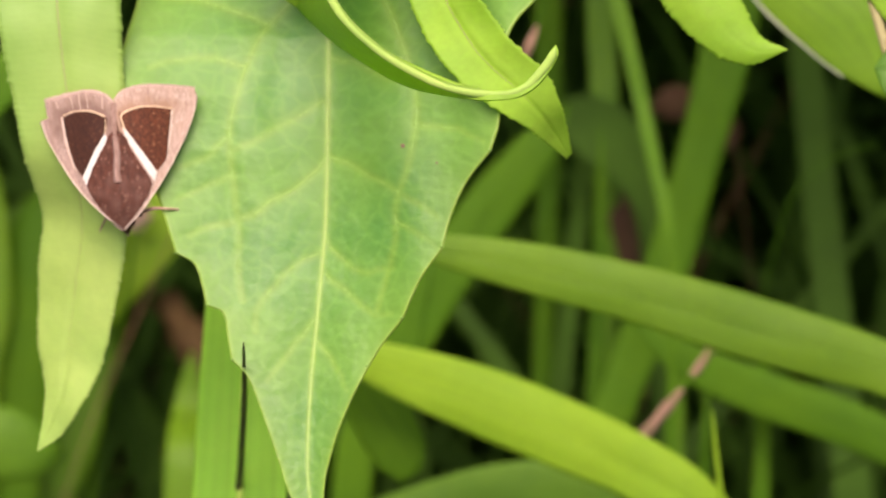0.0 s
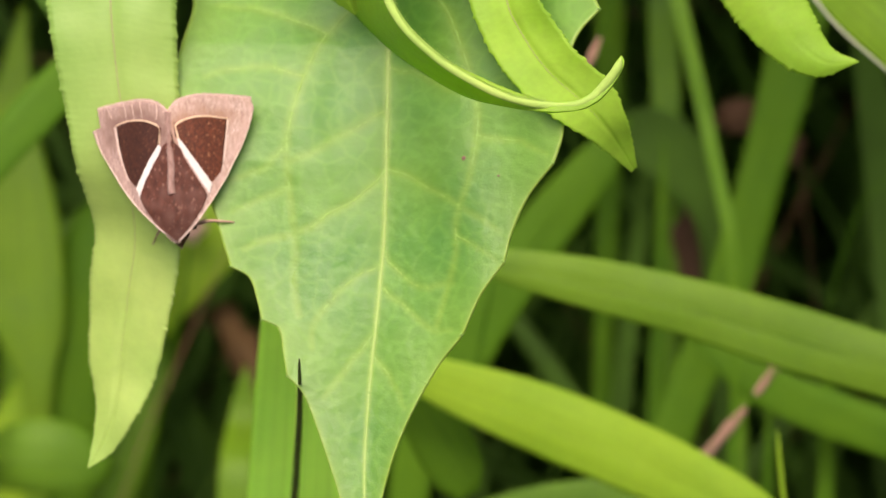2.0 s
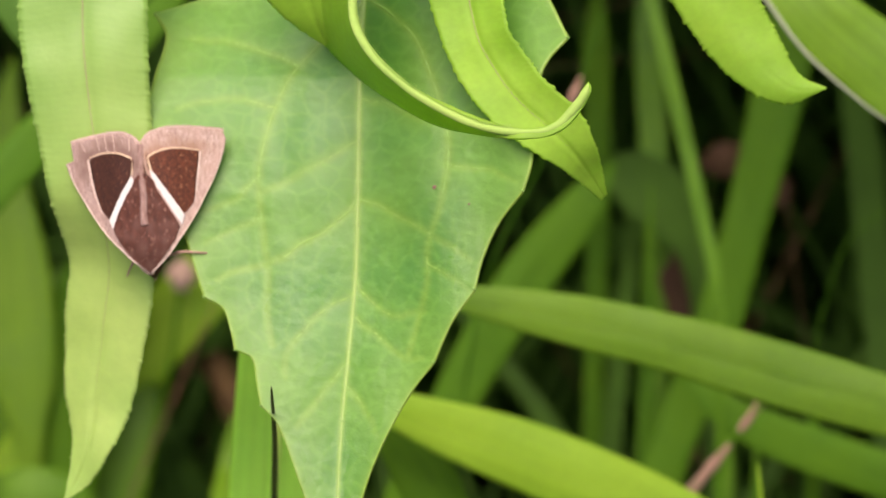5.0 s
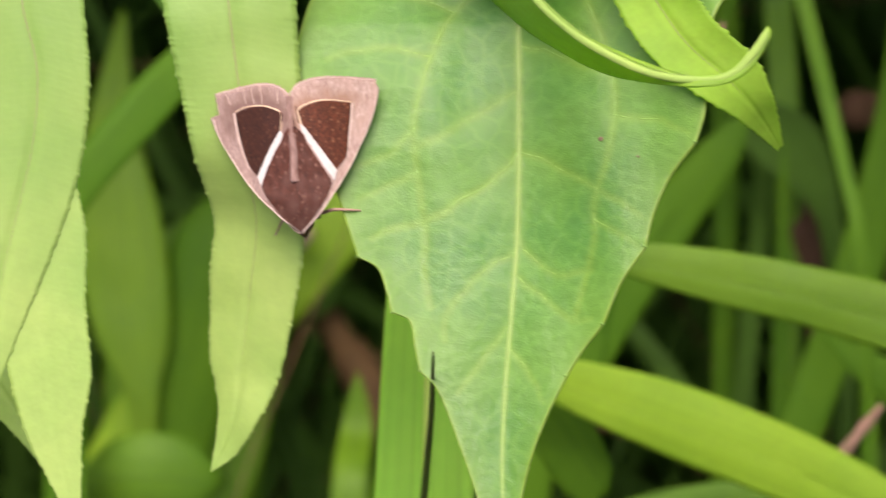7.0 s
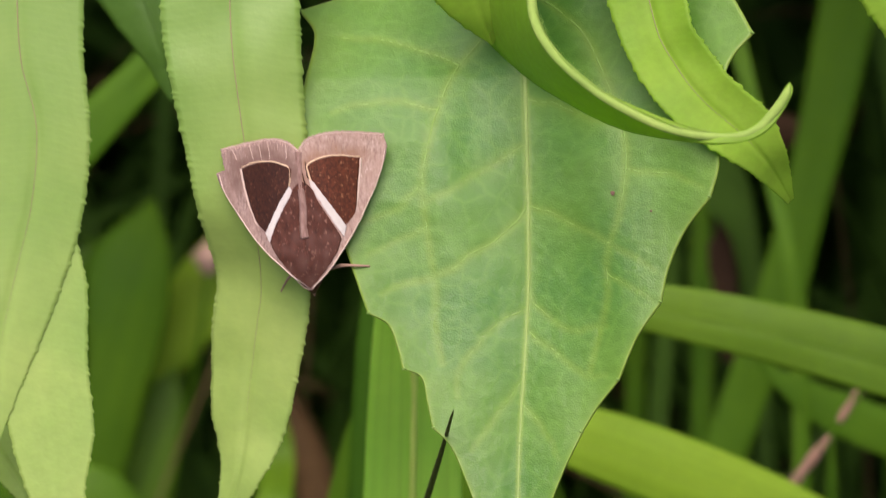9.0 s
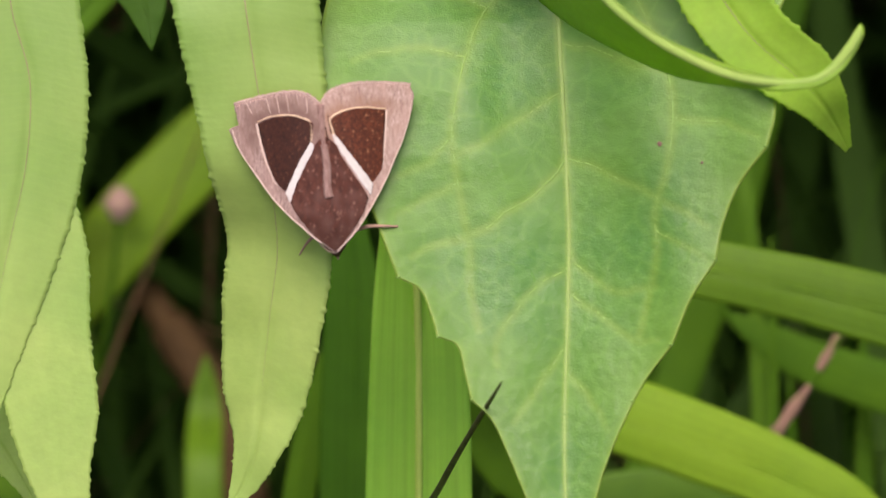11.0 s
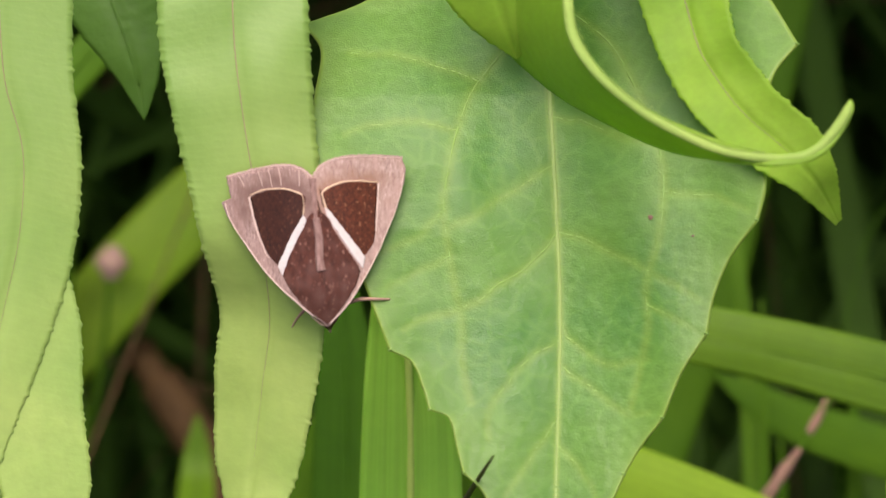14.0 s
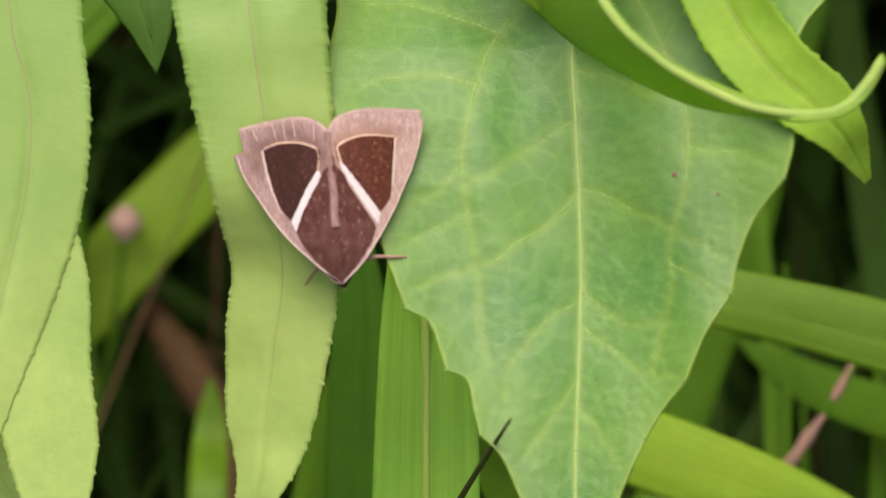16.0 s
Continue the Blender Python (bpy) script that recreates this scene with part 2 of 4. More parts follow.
# ---- builders ----
def thing(name, at, label, category, group="", kind=""):
    """An empty at a place of the plan; its parts are built in millimetres of the plan."""
    ob = new(name)
    ob.empty_display_size = 0.01
    ob.matrix_basis = BASE @ Matrix.Translation(Vector(at) / 1000)
    ob["x"], ob["y"], ob["z"] = (float(v) for v in at)
    return tagged(ob, label, category, group, kind)


def home(ob):
    while ob.parent:
        ob = ob.parent
    return np.array((ob["x"], ob["y"], ob["z"]))


def part(name, shape, material, parent, label="", vein=None):
    """Links a shape (points, faces, uv) as one mesh under a thing or a part of it."""
    points, faces, uv = shape
    me = bpy.data.meshes.new(name)
    me.from_pydata(((np.asarray(points) - home(parent)) / 1000).tolist(), [], faces)
    if uv is not None:
        layer = me.uv_layers.new(name="UVMap")
        index = np.empty(len(me.loops), dtype=np.int32)
        me.loops.foreach_get("vertex_index", index)
        layer.data.foreach_set("uv", np.asarray(uv, dtype=np.float32)[index].ravel())
    me.polygons.foreach_set("use_smooth", [True] * len(me.polygons))
    if vein is not None:
        me.attributes.new("vein", "FLOAT", "POINT").data.foreach_set("value", np.concatenate([vein.ravel()] * 2).astype(np.float32))
    me.materials.append(material)
    me.update()
    ob = new(name, me)
    ob.parent = parent
    return tagged(ob, label)


def spline(points, n):
    """n points at even steps along a smooth curve; a point with a fourth number is a sharp corner."""
    runs, run = [], []
    for i, p in enumerate(points):
        run.append(np.array(p[:3], float))
        if len(p) > 3 and 0 < i < len(points) - 1:
            runs.append(run)
            run = [np.array(p[:3], float)]
    runs.append(run)
    out = []
    for r in runs:
        q = [2 * r[0] - r[1], *r, 2 * r[-1] - r[-2]]
        for i in range(1, len(q) - 2):
            a, b, c, d = q[i - 1:i + 3]
            g, h, k = np.linalg.norm(b - a), np.linalg.norm(c - b), np.linalg.norm(d - c)
            for u in np.linspace(0, 1, 16, endpoint=False):
                m1, m2 = (c - a) * h / (g + h + 1e-9), (d - b) * h / (h + k + 1e-9)
                out.append((2 * u**3 - 3 * u**2 + 1) * b + (u**3 - 2 * u**2 + u) * m1 + (3 * u**2 - 2 * u**3) * c + (u**3 - u**2) * m2)
    out.append(np.array(points[-1][:3], float))
    out = np.array(out)
    s = np.concatenate([[0], np.cumsum(np.linalg.norm(np.diff(out, axis=0), axis=1))])
    want = np.linspace(0, s[-1], n)
    return np.stack([np.interp(want, s, out[:, k]) for k in range(3)], 1)


def sheet(grid, uv, thick):
    """A thin two-sided leaf from a grid of points."""
    r, c = grid.shape[:2]
    du, dv = np.gradient(grid, axis=0), np.gradient(grid, axis=1)
    nor = np.cross(dv, du)
    nor /= np.linalg.norm(nor, axis=2, keepdims=True) + 1e-9
    nor *= np.sign(nor[..., 2:].mean()) or 1
    pts = np.concatenate([grid.reshape(-1, 3), (grid - nor * thick).reshape(-1, 3)])
    k = r * c
    at = lambda i, j: i * c + j
    faces = []
    for i in range(r - 1):
        for j in range(c - 1):
            a, b, d, e = at(i, j), at(i, j + 1), at(i + 1, j + 1), at(i + 1, j)
            faces += [(a, e, d, b), (k + a, k + b, k + d, k + e)]
    rim = [at(0, j) for j in range(c)] + [at(i, c - 1) for i in range(1, r)] + [at(r - 1, j) for j in range(c - 2, -1, -1)] + [at(i, 0) for i in range(r - 2, 0, -1)]
    for a, b in zip(rim, rim[1:] + rim[:1]):
        faces.append((a, b, k + b, k + a))
    return pts, faces, np.concatenate([uv.reshape(-1, 2)] * 2)


def ribbon(left, right, rows=90, cols=13, cup=0.0, crease=0.0, tooth=0.0, step=1.3, wave=0.0, thick=0.25, seed=0.0):
    """A leaf between two edges, cupped across, creased along its rib, wavy, with a toothed margin. Returns the shape and its middle line."""
    a, b = spline(left, rows), spline(right, rows)
    mid = (a + b) / 2
    run = np.concatenate([[0], np.cumsum(np.linalg.norm(np.diff(mid, axis=0), axis=1))])
    along = np.gradient(mid, axis=0)
    across = b - a
    nor = np.cross(across, along)
    nor /= np.linalg.norm(nor, axis=1, keepdims=True) + 1e-9
    nor *= np.sign(nor[:, 2].sum()) or 1
    width = np.linalg.norm(across, axis=1)
    out = across / (width[:, None] + 1e-9)
    s = np.linspace(-1, 1, cols)
    grid = mid[:, None] + across[:, None] * s[None, :, None] / 2
    lift = cup * width[:, None] * (1 - s**2)[None] - crease * np.exp(-((s / 0.09) ** 2))[None] * np.minimum(1, width / 4)[:, None]
    if wave:
        lift = lift + np.array([[wave * noise.noise((p[0] * 0.13 + seed, p[1] * 0.13, seed)) for p in row] for row in grid])
    grid = grid + nor[:, None] * lift[..., None]
    if tooth:
        for side, shift in ((-1, 0.0), (1, 0.37)):
            ph = (run / step + shift + np.sin(run * 0.9 + seed) * 0.3 + np.sin(run * 2.3 + 2 * seed) * 0.2) % 1.0
            saw = np.where(ph < 0.78, (ph / 0.78) ** 1.4, (1 - ph) / 0.22)
            big = tooth * (0.65 + 0.35 * np.sin(run * 1.7 + seed + side) + 0.3 * np.sin(run * 4.1 + side)) * np.minimum(1, width / 4)
            w = np.clip(s * side, 0, 1) ** 8
            grid = grid + out[:, None] * (side * (saw * big)[:, None] * w[None])[..., None]
    uv = np.stack(np.broadcast_arrays(((s + 1) / 2)[None, :], (run / 50.0)[:, None]), 2)
    return sheet(grid, uv, thick), grid[:, cols // 2] + nor * 0.05


def tube(points, r0, r1, n=40, sides=7, knots=(), taper=1.0):
    """A tapering stem; knots: (place along it, radius added, length)."""
    p = spline(points, n)
    t = np.gradient(p, axis=0)
    t /= np.linalg.norm(t, axis=1, keepdims=True) + 1e-9
    ref = np.array((0.13, 0.21, 0.97))
    u = np.cross(t, ref)
    u /= np.linalg.norm(u, axis=1, keepdims=True) + 1e-9
    v = np.cross(t, u)
    f = np.linspace(0, 1, n)
    r = r0 + (r1 - r0) * f**taper
    for at, add, long in knots:
        r = r + add * np.exp(-(((f - at) / long) ** 2))
    ang = np.linspace(0, 2 * math.pi, sides, endpoint=False)
    pts = (p[:, None] + r[:, None, None] * (np.cos(ang)[None, :, None] * u[:, None] + np.sin(ang)[None, :, None] * v[:, None])).reshape(-1, 3)
    faces = [(i * sides + j, i * sides + (j + 1) % sides, (i + 1) * sides + (j + 1) % sides, (i + 1) * sides + j) for i in range(n - 1) for j in range(sides)]
    faces += [tuple(range(sides))[::-1], tuple(range((n - 1) * sides, n * sides))]
    return pts, faces, None


# ---- ground ----
def ground():
    n, far = 60, 300.0
    c = np.linspace(-1, 1, n)
    c = np.sign(c) * (np.abs(c) * 1.2 + (far - 1.2) * np.abs(c) ** 8)
    pts = [(x, y, 0.012 * noise.noise((x * 9, y * 9, 3)) if max(abs(x), abs(y)) < 3 else 0.0) for x in c for y in c]
    faces = [(i * n + j, (i + 1) * n + j, (i + 1) * n + j + 1, i * n + j + 1) for i in range(n - 1) for j in range(n - 1)]
    me = bpy.data.meshes.new("ground")
    me.from_pydata(pts, [], faces)
    me.materials.append(SOIL)
    tagged(new("ground", me), "dark damp soil under the undergrowth", "ground", kind="structure")


ground()


# ---- the heart-shaped leaf ----
# margins from the base down to the tip; a fourth number marks a tooth
HEART_LEFT = [(7, 50, 0), (-3, 36, 0), (-8.6, 31.4, 0), (-16.2, 28.4, 0, 1), (-14.2, 25.4, 0), (-14.9, 19.4, 0), (-15.4, 14.7, 0), (-12.5, 7, 0), (-9.2, -1.2, 0), (-7.6, -5.5, 0),
              (-6.6, -8.2, 0, 1), (-4.2, -9.5, 0), (-3.0, -12.2, 0), (-2.3, -14.7, 0, 1), (-0.2, -15.6, 0), (0.7, -19.0, 0), (1.3, -21.5, 0, 1), (3.4, -23.6, 0), (5.3, -27.6, 0), (7.8, -33.8, 0), (9.7, -38.7, 0), (12.2, -42.3, 0), (14.4, -43.8, 0)]
HEART_RIGHT = [(15, 50, 0), (27, 42, 0), (35.0, 31, 0), (38.4, 24.8, 0, 1), (36.0, 22.0, 0), (34.9, 19.0, 0), (34.4, 13, 0), (34.4, 9, 0), (33.5, 5.55, 0, 1), (30.6, 1.7, 0), (28.7, -2.7, 0),
               (27.85, -6.65, 0, 1), (25.1, -10.7, 0), (23.0, -15.7, 0, 1), (20.4, -19.1, 0), (18.8, -21.8, 0, 1), (16.6, -26.4, 0), (14.8, -31.5, 0), (13.7, -37.5, 0), (14.5, -43.8, 0)]
HEART_MID = [(11, 50, 0), (11.2, 30, 0), (11.4, 20.6, 0), (11.8, 11.9, 0), (12.1, 2.5, 0), (12.2, -5, 0), (11.8, -15, 0), (11.4, -24, 0), (11.4, -33, 0), (12.1, -39, 0), (14.4, -43.7, 0)]
VEINS = [
    [(11, 30), (6.6, 25.2), (2.9, 20.5), (1.0, 15.6), (-0.4, 6.9), (0.4, 0.1), (1.3, -3.7), (1.2, -9.9), (2.2, -14)],
    [(11.9, 4.4), (9.1, 1.3), (4.7, -1.8), (1.3, -3.7), (-2.7, -4.9), (-5, -6)],
    [(11.9, 4.6), (16.5, 2.9), (21.9, 0.1), (27.1, -3.0)],
    [(11.2, 31), (17.7, 26.1), (20.8, 20.5), (23.3, 13.1), (23.4, 5.6), (21.9, 0.1), (21.5, -7.4), (19.6, -14.8)],
    [(12.0, -9.9), (15.9, -13.0), (19.3, -15.4), (21.5, -15.2)],
    [(12.1, -5), (13.4, -7.4), (17.1, -9.9), (21.4, -9.5)],
    [(12, -7.4), (8.1, -9.9), (4.7, -14.2), (4.1, -17.9)],
    [(11.7, -16), (8.4, -20.4), (5.9, -24.1)],
    [(11.6, -18.5), (14.8, -22.5), (16.2, -25)],
    [(1.2, 16), (-5.2, 17.1), (-11.4, 15.6)],
    [(-0.3, 7.2), (-4.0, 3.8), (-7.7, 2.5)],
    [(23.4, 8.9), (28.9, 8.1), (32.6, 6.6)],
    [(11.8, 12), (7, 9), (3.2, 6.5), (0, 5)],
    [(0.2, 2), (-3.5, 0.2), (-6.8, -1.4)],
    [(21.6, -3.5), (25, -5.5), (27, -6.8)],
    [(11.5, 17.5), (16, 16.5), (19.5, 14.8), (23, 14)],
    [(3.6, 21.5), (-4, 24.3), (-11, 25)],
]


def wavy(v):
    """A vein that wanders a little off its smooth line."""
    line = spline([(p[0], p[1], 0) for p in v], 12)
    for p in line[1:-1]:
        p[:2] += 0.4 * np.array(noise.noise_vector((p[0] * 0.5, p[1] * 0.5, 4)))[:2]
    return [(p[0], p[1]) for p in line]


VEINS = [wavy(v) for v in VEINS]
MAIN_VEINS = (0, 1, 3)


def heart_level(x, y):
    """How far the blade of the heart leaf stands towards the viewer."""
    mid = np.interp(-y, [-50, -30, -20, -5, 8, 20, 30, 44], [-20, -12.5, -8.5, -4.6, -2.2, 0.5, 2.6, 5.5])
    xm = np.interp(-y, [-50, -20, -2, 5, 24, 33, 39, 44], [11, 11.4, 12.1, 12.2, 11.4, 11.4, 12.1, 14.4])
    d = x - xm
    rise = np.where(d > 0, 0.38 * d, -d * np.interp(-y, [-30, -12, 0, 10, 30], [-0.04, 0.08, 0.05, 0.08, 0.2]))
    fold = 0.006 * np.clip(y - 10, 0, 30) ** 2 * np.clip((3 + 0.2 * (y - 15) - x) / 6, 0, 1)
    return mid - fold + rise * (1 - np.exp(-np.abs(d) / 2.5)) + 0.5 * np.sin(x * 0.35 + y * 0.11) * np.exp(-((np.abs(d) - 12) / 8) ** 2)


def heart_leaf():
    plant = thing("heart_leaf_vine", (60, earth(-420), -420), "broad green toothed heart leaf hanging from a thin vine", "leaf")
    rows, cols = 340, 110
    y = np.linspace(50, -43.7, rows)
    edge = [np.interp(-y, -e[:, 1], e[:, 0]) for e in (spline(HEART_LEFT, 900), spline(HEART_RIGHT, 900))]
    mid = spline(HEART_MID, 300)
    xm = np.interp(-y, -mid[:, 1], mid[:, 0])
    xm = np.clip(xm, edge[0] + 0.02, edge[1] - 0.02)
    s = np.linspace(-1, 1, cols)
    x = np.where(s[None] < 0, xm[:, None] + (xm - edge[0])[:, None] * s[None], xm[:, None] + (edge[1] - xm)[:, None] * s[None])
    yy = np.broadcast_to(y[:, None], x.shape)
    z = heart_level(x, yy)
    pale = np.zeros(x.shape)
    for i, v in enumerate([[(p[0], p[1]) for p in HEART_MID], *VEINS]):
        line = spline([(p[0], p[1], 0) for p in v], 160 if i == 0 else 80)[:, :2]
        d = np.full(x.shape, 1e9)
        for q in line:
            d = np.minimum(d, (x - q[0]) ** 2 + (yy - q[1]) ** 2)
        z = z - (0.3 if i == 0 else 0.14) * np.exp(-np.sqrt(d + 0.12) / 1.0)
        thin = np.interp(-yy, [-20, 40], [1.0, 0.5]) if i == 0 else 1.0
        pale = np.maximum(pale, 0.12 * np.exp(-d / 4))
        pale = np.maximum(pale, (0.8 if i == 0 else 0.46 if i - 1 in MAIN_VEINS else 0.38) * np.exp(-d / ((0.22 if i == 0 else 0.42) * thin)))
    rim = np.minimum(x - edge[0][:, None], edge[1][:, None] - x)
    pale = np.maximum(pale, 0.7 * np.exp(-rim / 0.22) + 0.28 * np.exp(-rim / 6.0))
    for i in range(rows):
        for j in range(cols):
            z[i, j] += 0.09 * noise.noise((x[i, j] * 0.3, y[i] * 0.3, 5)) + 0.05 * noise.noise((x[i, j] * 1.1, y[i] * 1.1, 8))
    grid = np.stack([x, yy, z], 2)
    uv = np.stack([x / 50, yy / 50], 2)
    blade = part("leaf_blade", sheet(grid, uv, 0.28), HEART, plant, "green blade with pale veins and a brown spot", pale)

    def lift(pts, up):
        out = []
        for q in spline([(q[0], q[1], 0) for q in pts], 40):
            i = int(np.clip(round((50 - q[1]) / 93.7 * (rows - 1)), 0, rows - 1))
            out.append((q[0], q[1], float(np.interp(q[0], x[i], z[i])) + up))
        return out

    part("midrib", tube(lift(HEART_MID, -0.1), 0.36, 0.12, 80), HEART_RIB, blade, "pale yellow-green midrib")
    for i, v in enumerate(VEINS):
        long = i in MAIN_VEINS
        part("vein", tube(lift(v, -0.1), 0.17 if long else 0.13, 0.07, 40, 6), HEART_VEIN, blade)
    for x0, y0, r in ((22.1, 6.0, 0.27), (26.6, 3.9, 0.15)):
        ang = np.linspace(0, 2 * math.pi, 14, endpoint=False)
        ring = [(x0 + r * math.cos(a) * (1 + 0.15 * math.sin(3 * a)), y0 + r * math.sin(a)) for a in ang]
        pts = [(px, py, float(heart_level(px, py)) + 0.18) for px, py in ring] + [(x0, y0, float(heart_level(x0, y0)) + 0.26)]
        part("brown_spot", (pts, [(i, (i + 1) % 14, 14) for i in range(14)], None), BLEMISH, blade, "small brown blemish")
    for side, margin in ((-1, HEART_LEFT), (1, HEART_RIGHT)):
        for q in margin:
            if len(q) > 3:
                zq = float(heart_level(q[0], q[1])) - 0.1
                part("tooth_tip", tube([(q[0] - side * 0.3, q[1] + 0.1, zq), (q[0] + side * 0.12, q[1] - 0.1, zq + 0.05)], 0.18, 0.1, 5, 5), HEART_VEIN, blade)
    part("petiole", tube([(11, 49, -12), (10, 62, -16), (14, 78, -30), (40, 92, -70)], 0.8, 1.1), HEART_VEIN, plant)
    part("stem", tube([(-10, 84, -60), (40, 92, -70), (140, 80, -120), (230, -60, -260), (220, -220, -380), (60, earth(-420), -420)], 1.0, 2.2, 80), GRASS_MID, plant)


heart_leaf()


# ---- fern fronds ----
def leaflet(frond, left, right, material, rows=640, cup=0.05, wave=0.8, seed=0.0, tooth=0.28, rib=True, crease=0.35):
    shape, mid = ribbon(left, right, rows, 21, cup, crease, tooth, 1.05, wave, 0.22, seed)
    ob = part("leaflet", shape, material, frond)
    if rib:
        part("midrib", tube([tuple(p) for p in mid[:int(rows * 0.86):18]], 0.14, 0.01, 70, 6), FERN_RIB, ob, "thin brownish midrib")
    return ob


def fern_left():
    f = thing("fern_frond", (-190, earth(-300), -300), "light green fern frond with hanging saw-edged leaflets", "fern", "fern fronds")
    part("rachis", tube([(-8, 66, -8), (-50, 64, -12), (-88, 50, -18), (-112, 10, -30), (-140, -120, -120), (-190, earth(-300), -300)], 0.6, 2.0, 80), FERN_RIB, f)
    leaflet(f, [(-25, 65, -9), (-31, 48, -7), (-31.8, 27.6, -4.5), (-30.3, 18, -4.5), (-28, 7, -5.6), (-25.9, -3.7, -10.5), (-26.35, -10, -13), (-26.7, -20, -14.5), (-25.5, -27, -14.5), (-26.5, -34.6, -14.5)],
            [(-24, 65, -9), (-16, 48, -7), (-15.2, 27.6, -4.3), (-14.6, 16.4, -4.3), (-13.7, 6, -4.6), (-13.9, -5.6, -6.5), (-15.9, -17, -9), (-18.5, -25.4, -11), (-22.7, -32, -13.5), (-26.4, -34.7, -14.5)], FERN, cup=0.04, seed=1)
    leaflet(f, [(-50, 63, -12), (-58, 45, -9), (-57, 23, -8), (-53.8, 14.8, -8), (-54, 6, -8), (-55.4, -2, -8), (-56, -11, -8), (-54.4, -19, -8), (-52, -24.8, -8)],
            [(-49, 63, -12), (-42, 45, -9), (-41.7, 23, -8), (-40.8, 13, -8), (-41.9, 2.2, -8.5), (-45.4, -8.6, -8.6), (-49.6, -18.8, -8.6), (-51.9, -24.8, -8.5)], FERN, cup=0.02, wave=0.0, seed=2)
    leaflet(f, [(-46, 63, -14), (-53, 40, -10.5), (-52, 20, -10.5), (-51.3, 3, -8.75), (-51.8, -10.7, -8.75), (-51, -20, -8.75), (-48.2, -30, -8.75), (-44, -38, -8.75), (-41.5, -44, -8.75)],
            [(-45, 63, -14), (-43, 40, -10.5), (-44, 20, -10.5), (-43.2, 3.7, -8.75), (-41.2, -5, -8.75), (-41, -14.6, -8.75), (-40.2, -22.8, -8.75), (-41.2, -29.6, -8.75), (-41.2, -36, -8.75), (-41.5, -44, -8.75)], FERN, cup=0.0, wave=0.0, seed=3, rib=False, crease=0.03)
    leaflet(f, [(-66, 59, -18), (-76, 40, -19), (-71.4, 23.6, -18), (-67, 13.3, -18), (-62.7, 8.8, -18), (-59.8, 3, -18), (-57.1, -1.7, -18)],
            [(-65, 59, -18), (-59, 40, -19), (-57, 23.7, -18), (-56, 15.5, -18), (-56, 6.5, -18), (-57, -1.7, -18)], FERN, cup=0.05, seed=4)
    leaflet(f, [(-101, 32, -24), (-86, 10, -23), (-74, -7.6, -22), (-67.3, -17.2, -22), (-63, -21.3, -22), (-58.7, -26, -22), (-53.7, -29.8, -22), (-47.6, -36.4, -22)],
            [(-100, 33, -24), (-76, 20, -23), (-67.8, 7.9, -22), (-63.5, 3, -22), (-59, -1.7, -22), (-55.4, -10.7, -22), (-52.4, -21, -22), (-47.5, -36.4, -22)], FERN, cup=0.05, seed=5)
    leaflet(f, [(-110, 15, -20), (-90, -6, -8), (-69.5, -24.5, -5), (-64.5, -36.6, -5), (-57.4, -51, -5)],
            [(-109, 16, -20), (-84, 3, -8), (-66.3, -15, -5), (-59.4, -20.9, -5), (-55.9, -25, -5), (-53.8, -30.2, -5), (-52, -36.3, -5), (-51.5, -44, -5), (-57.3, -51, -5)], FERN, cup=0.05, seed=6)


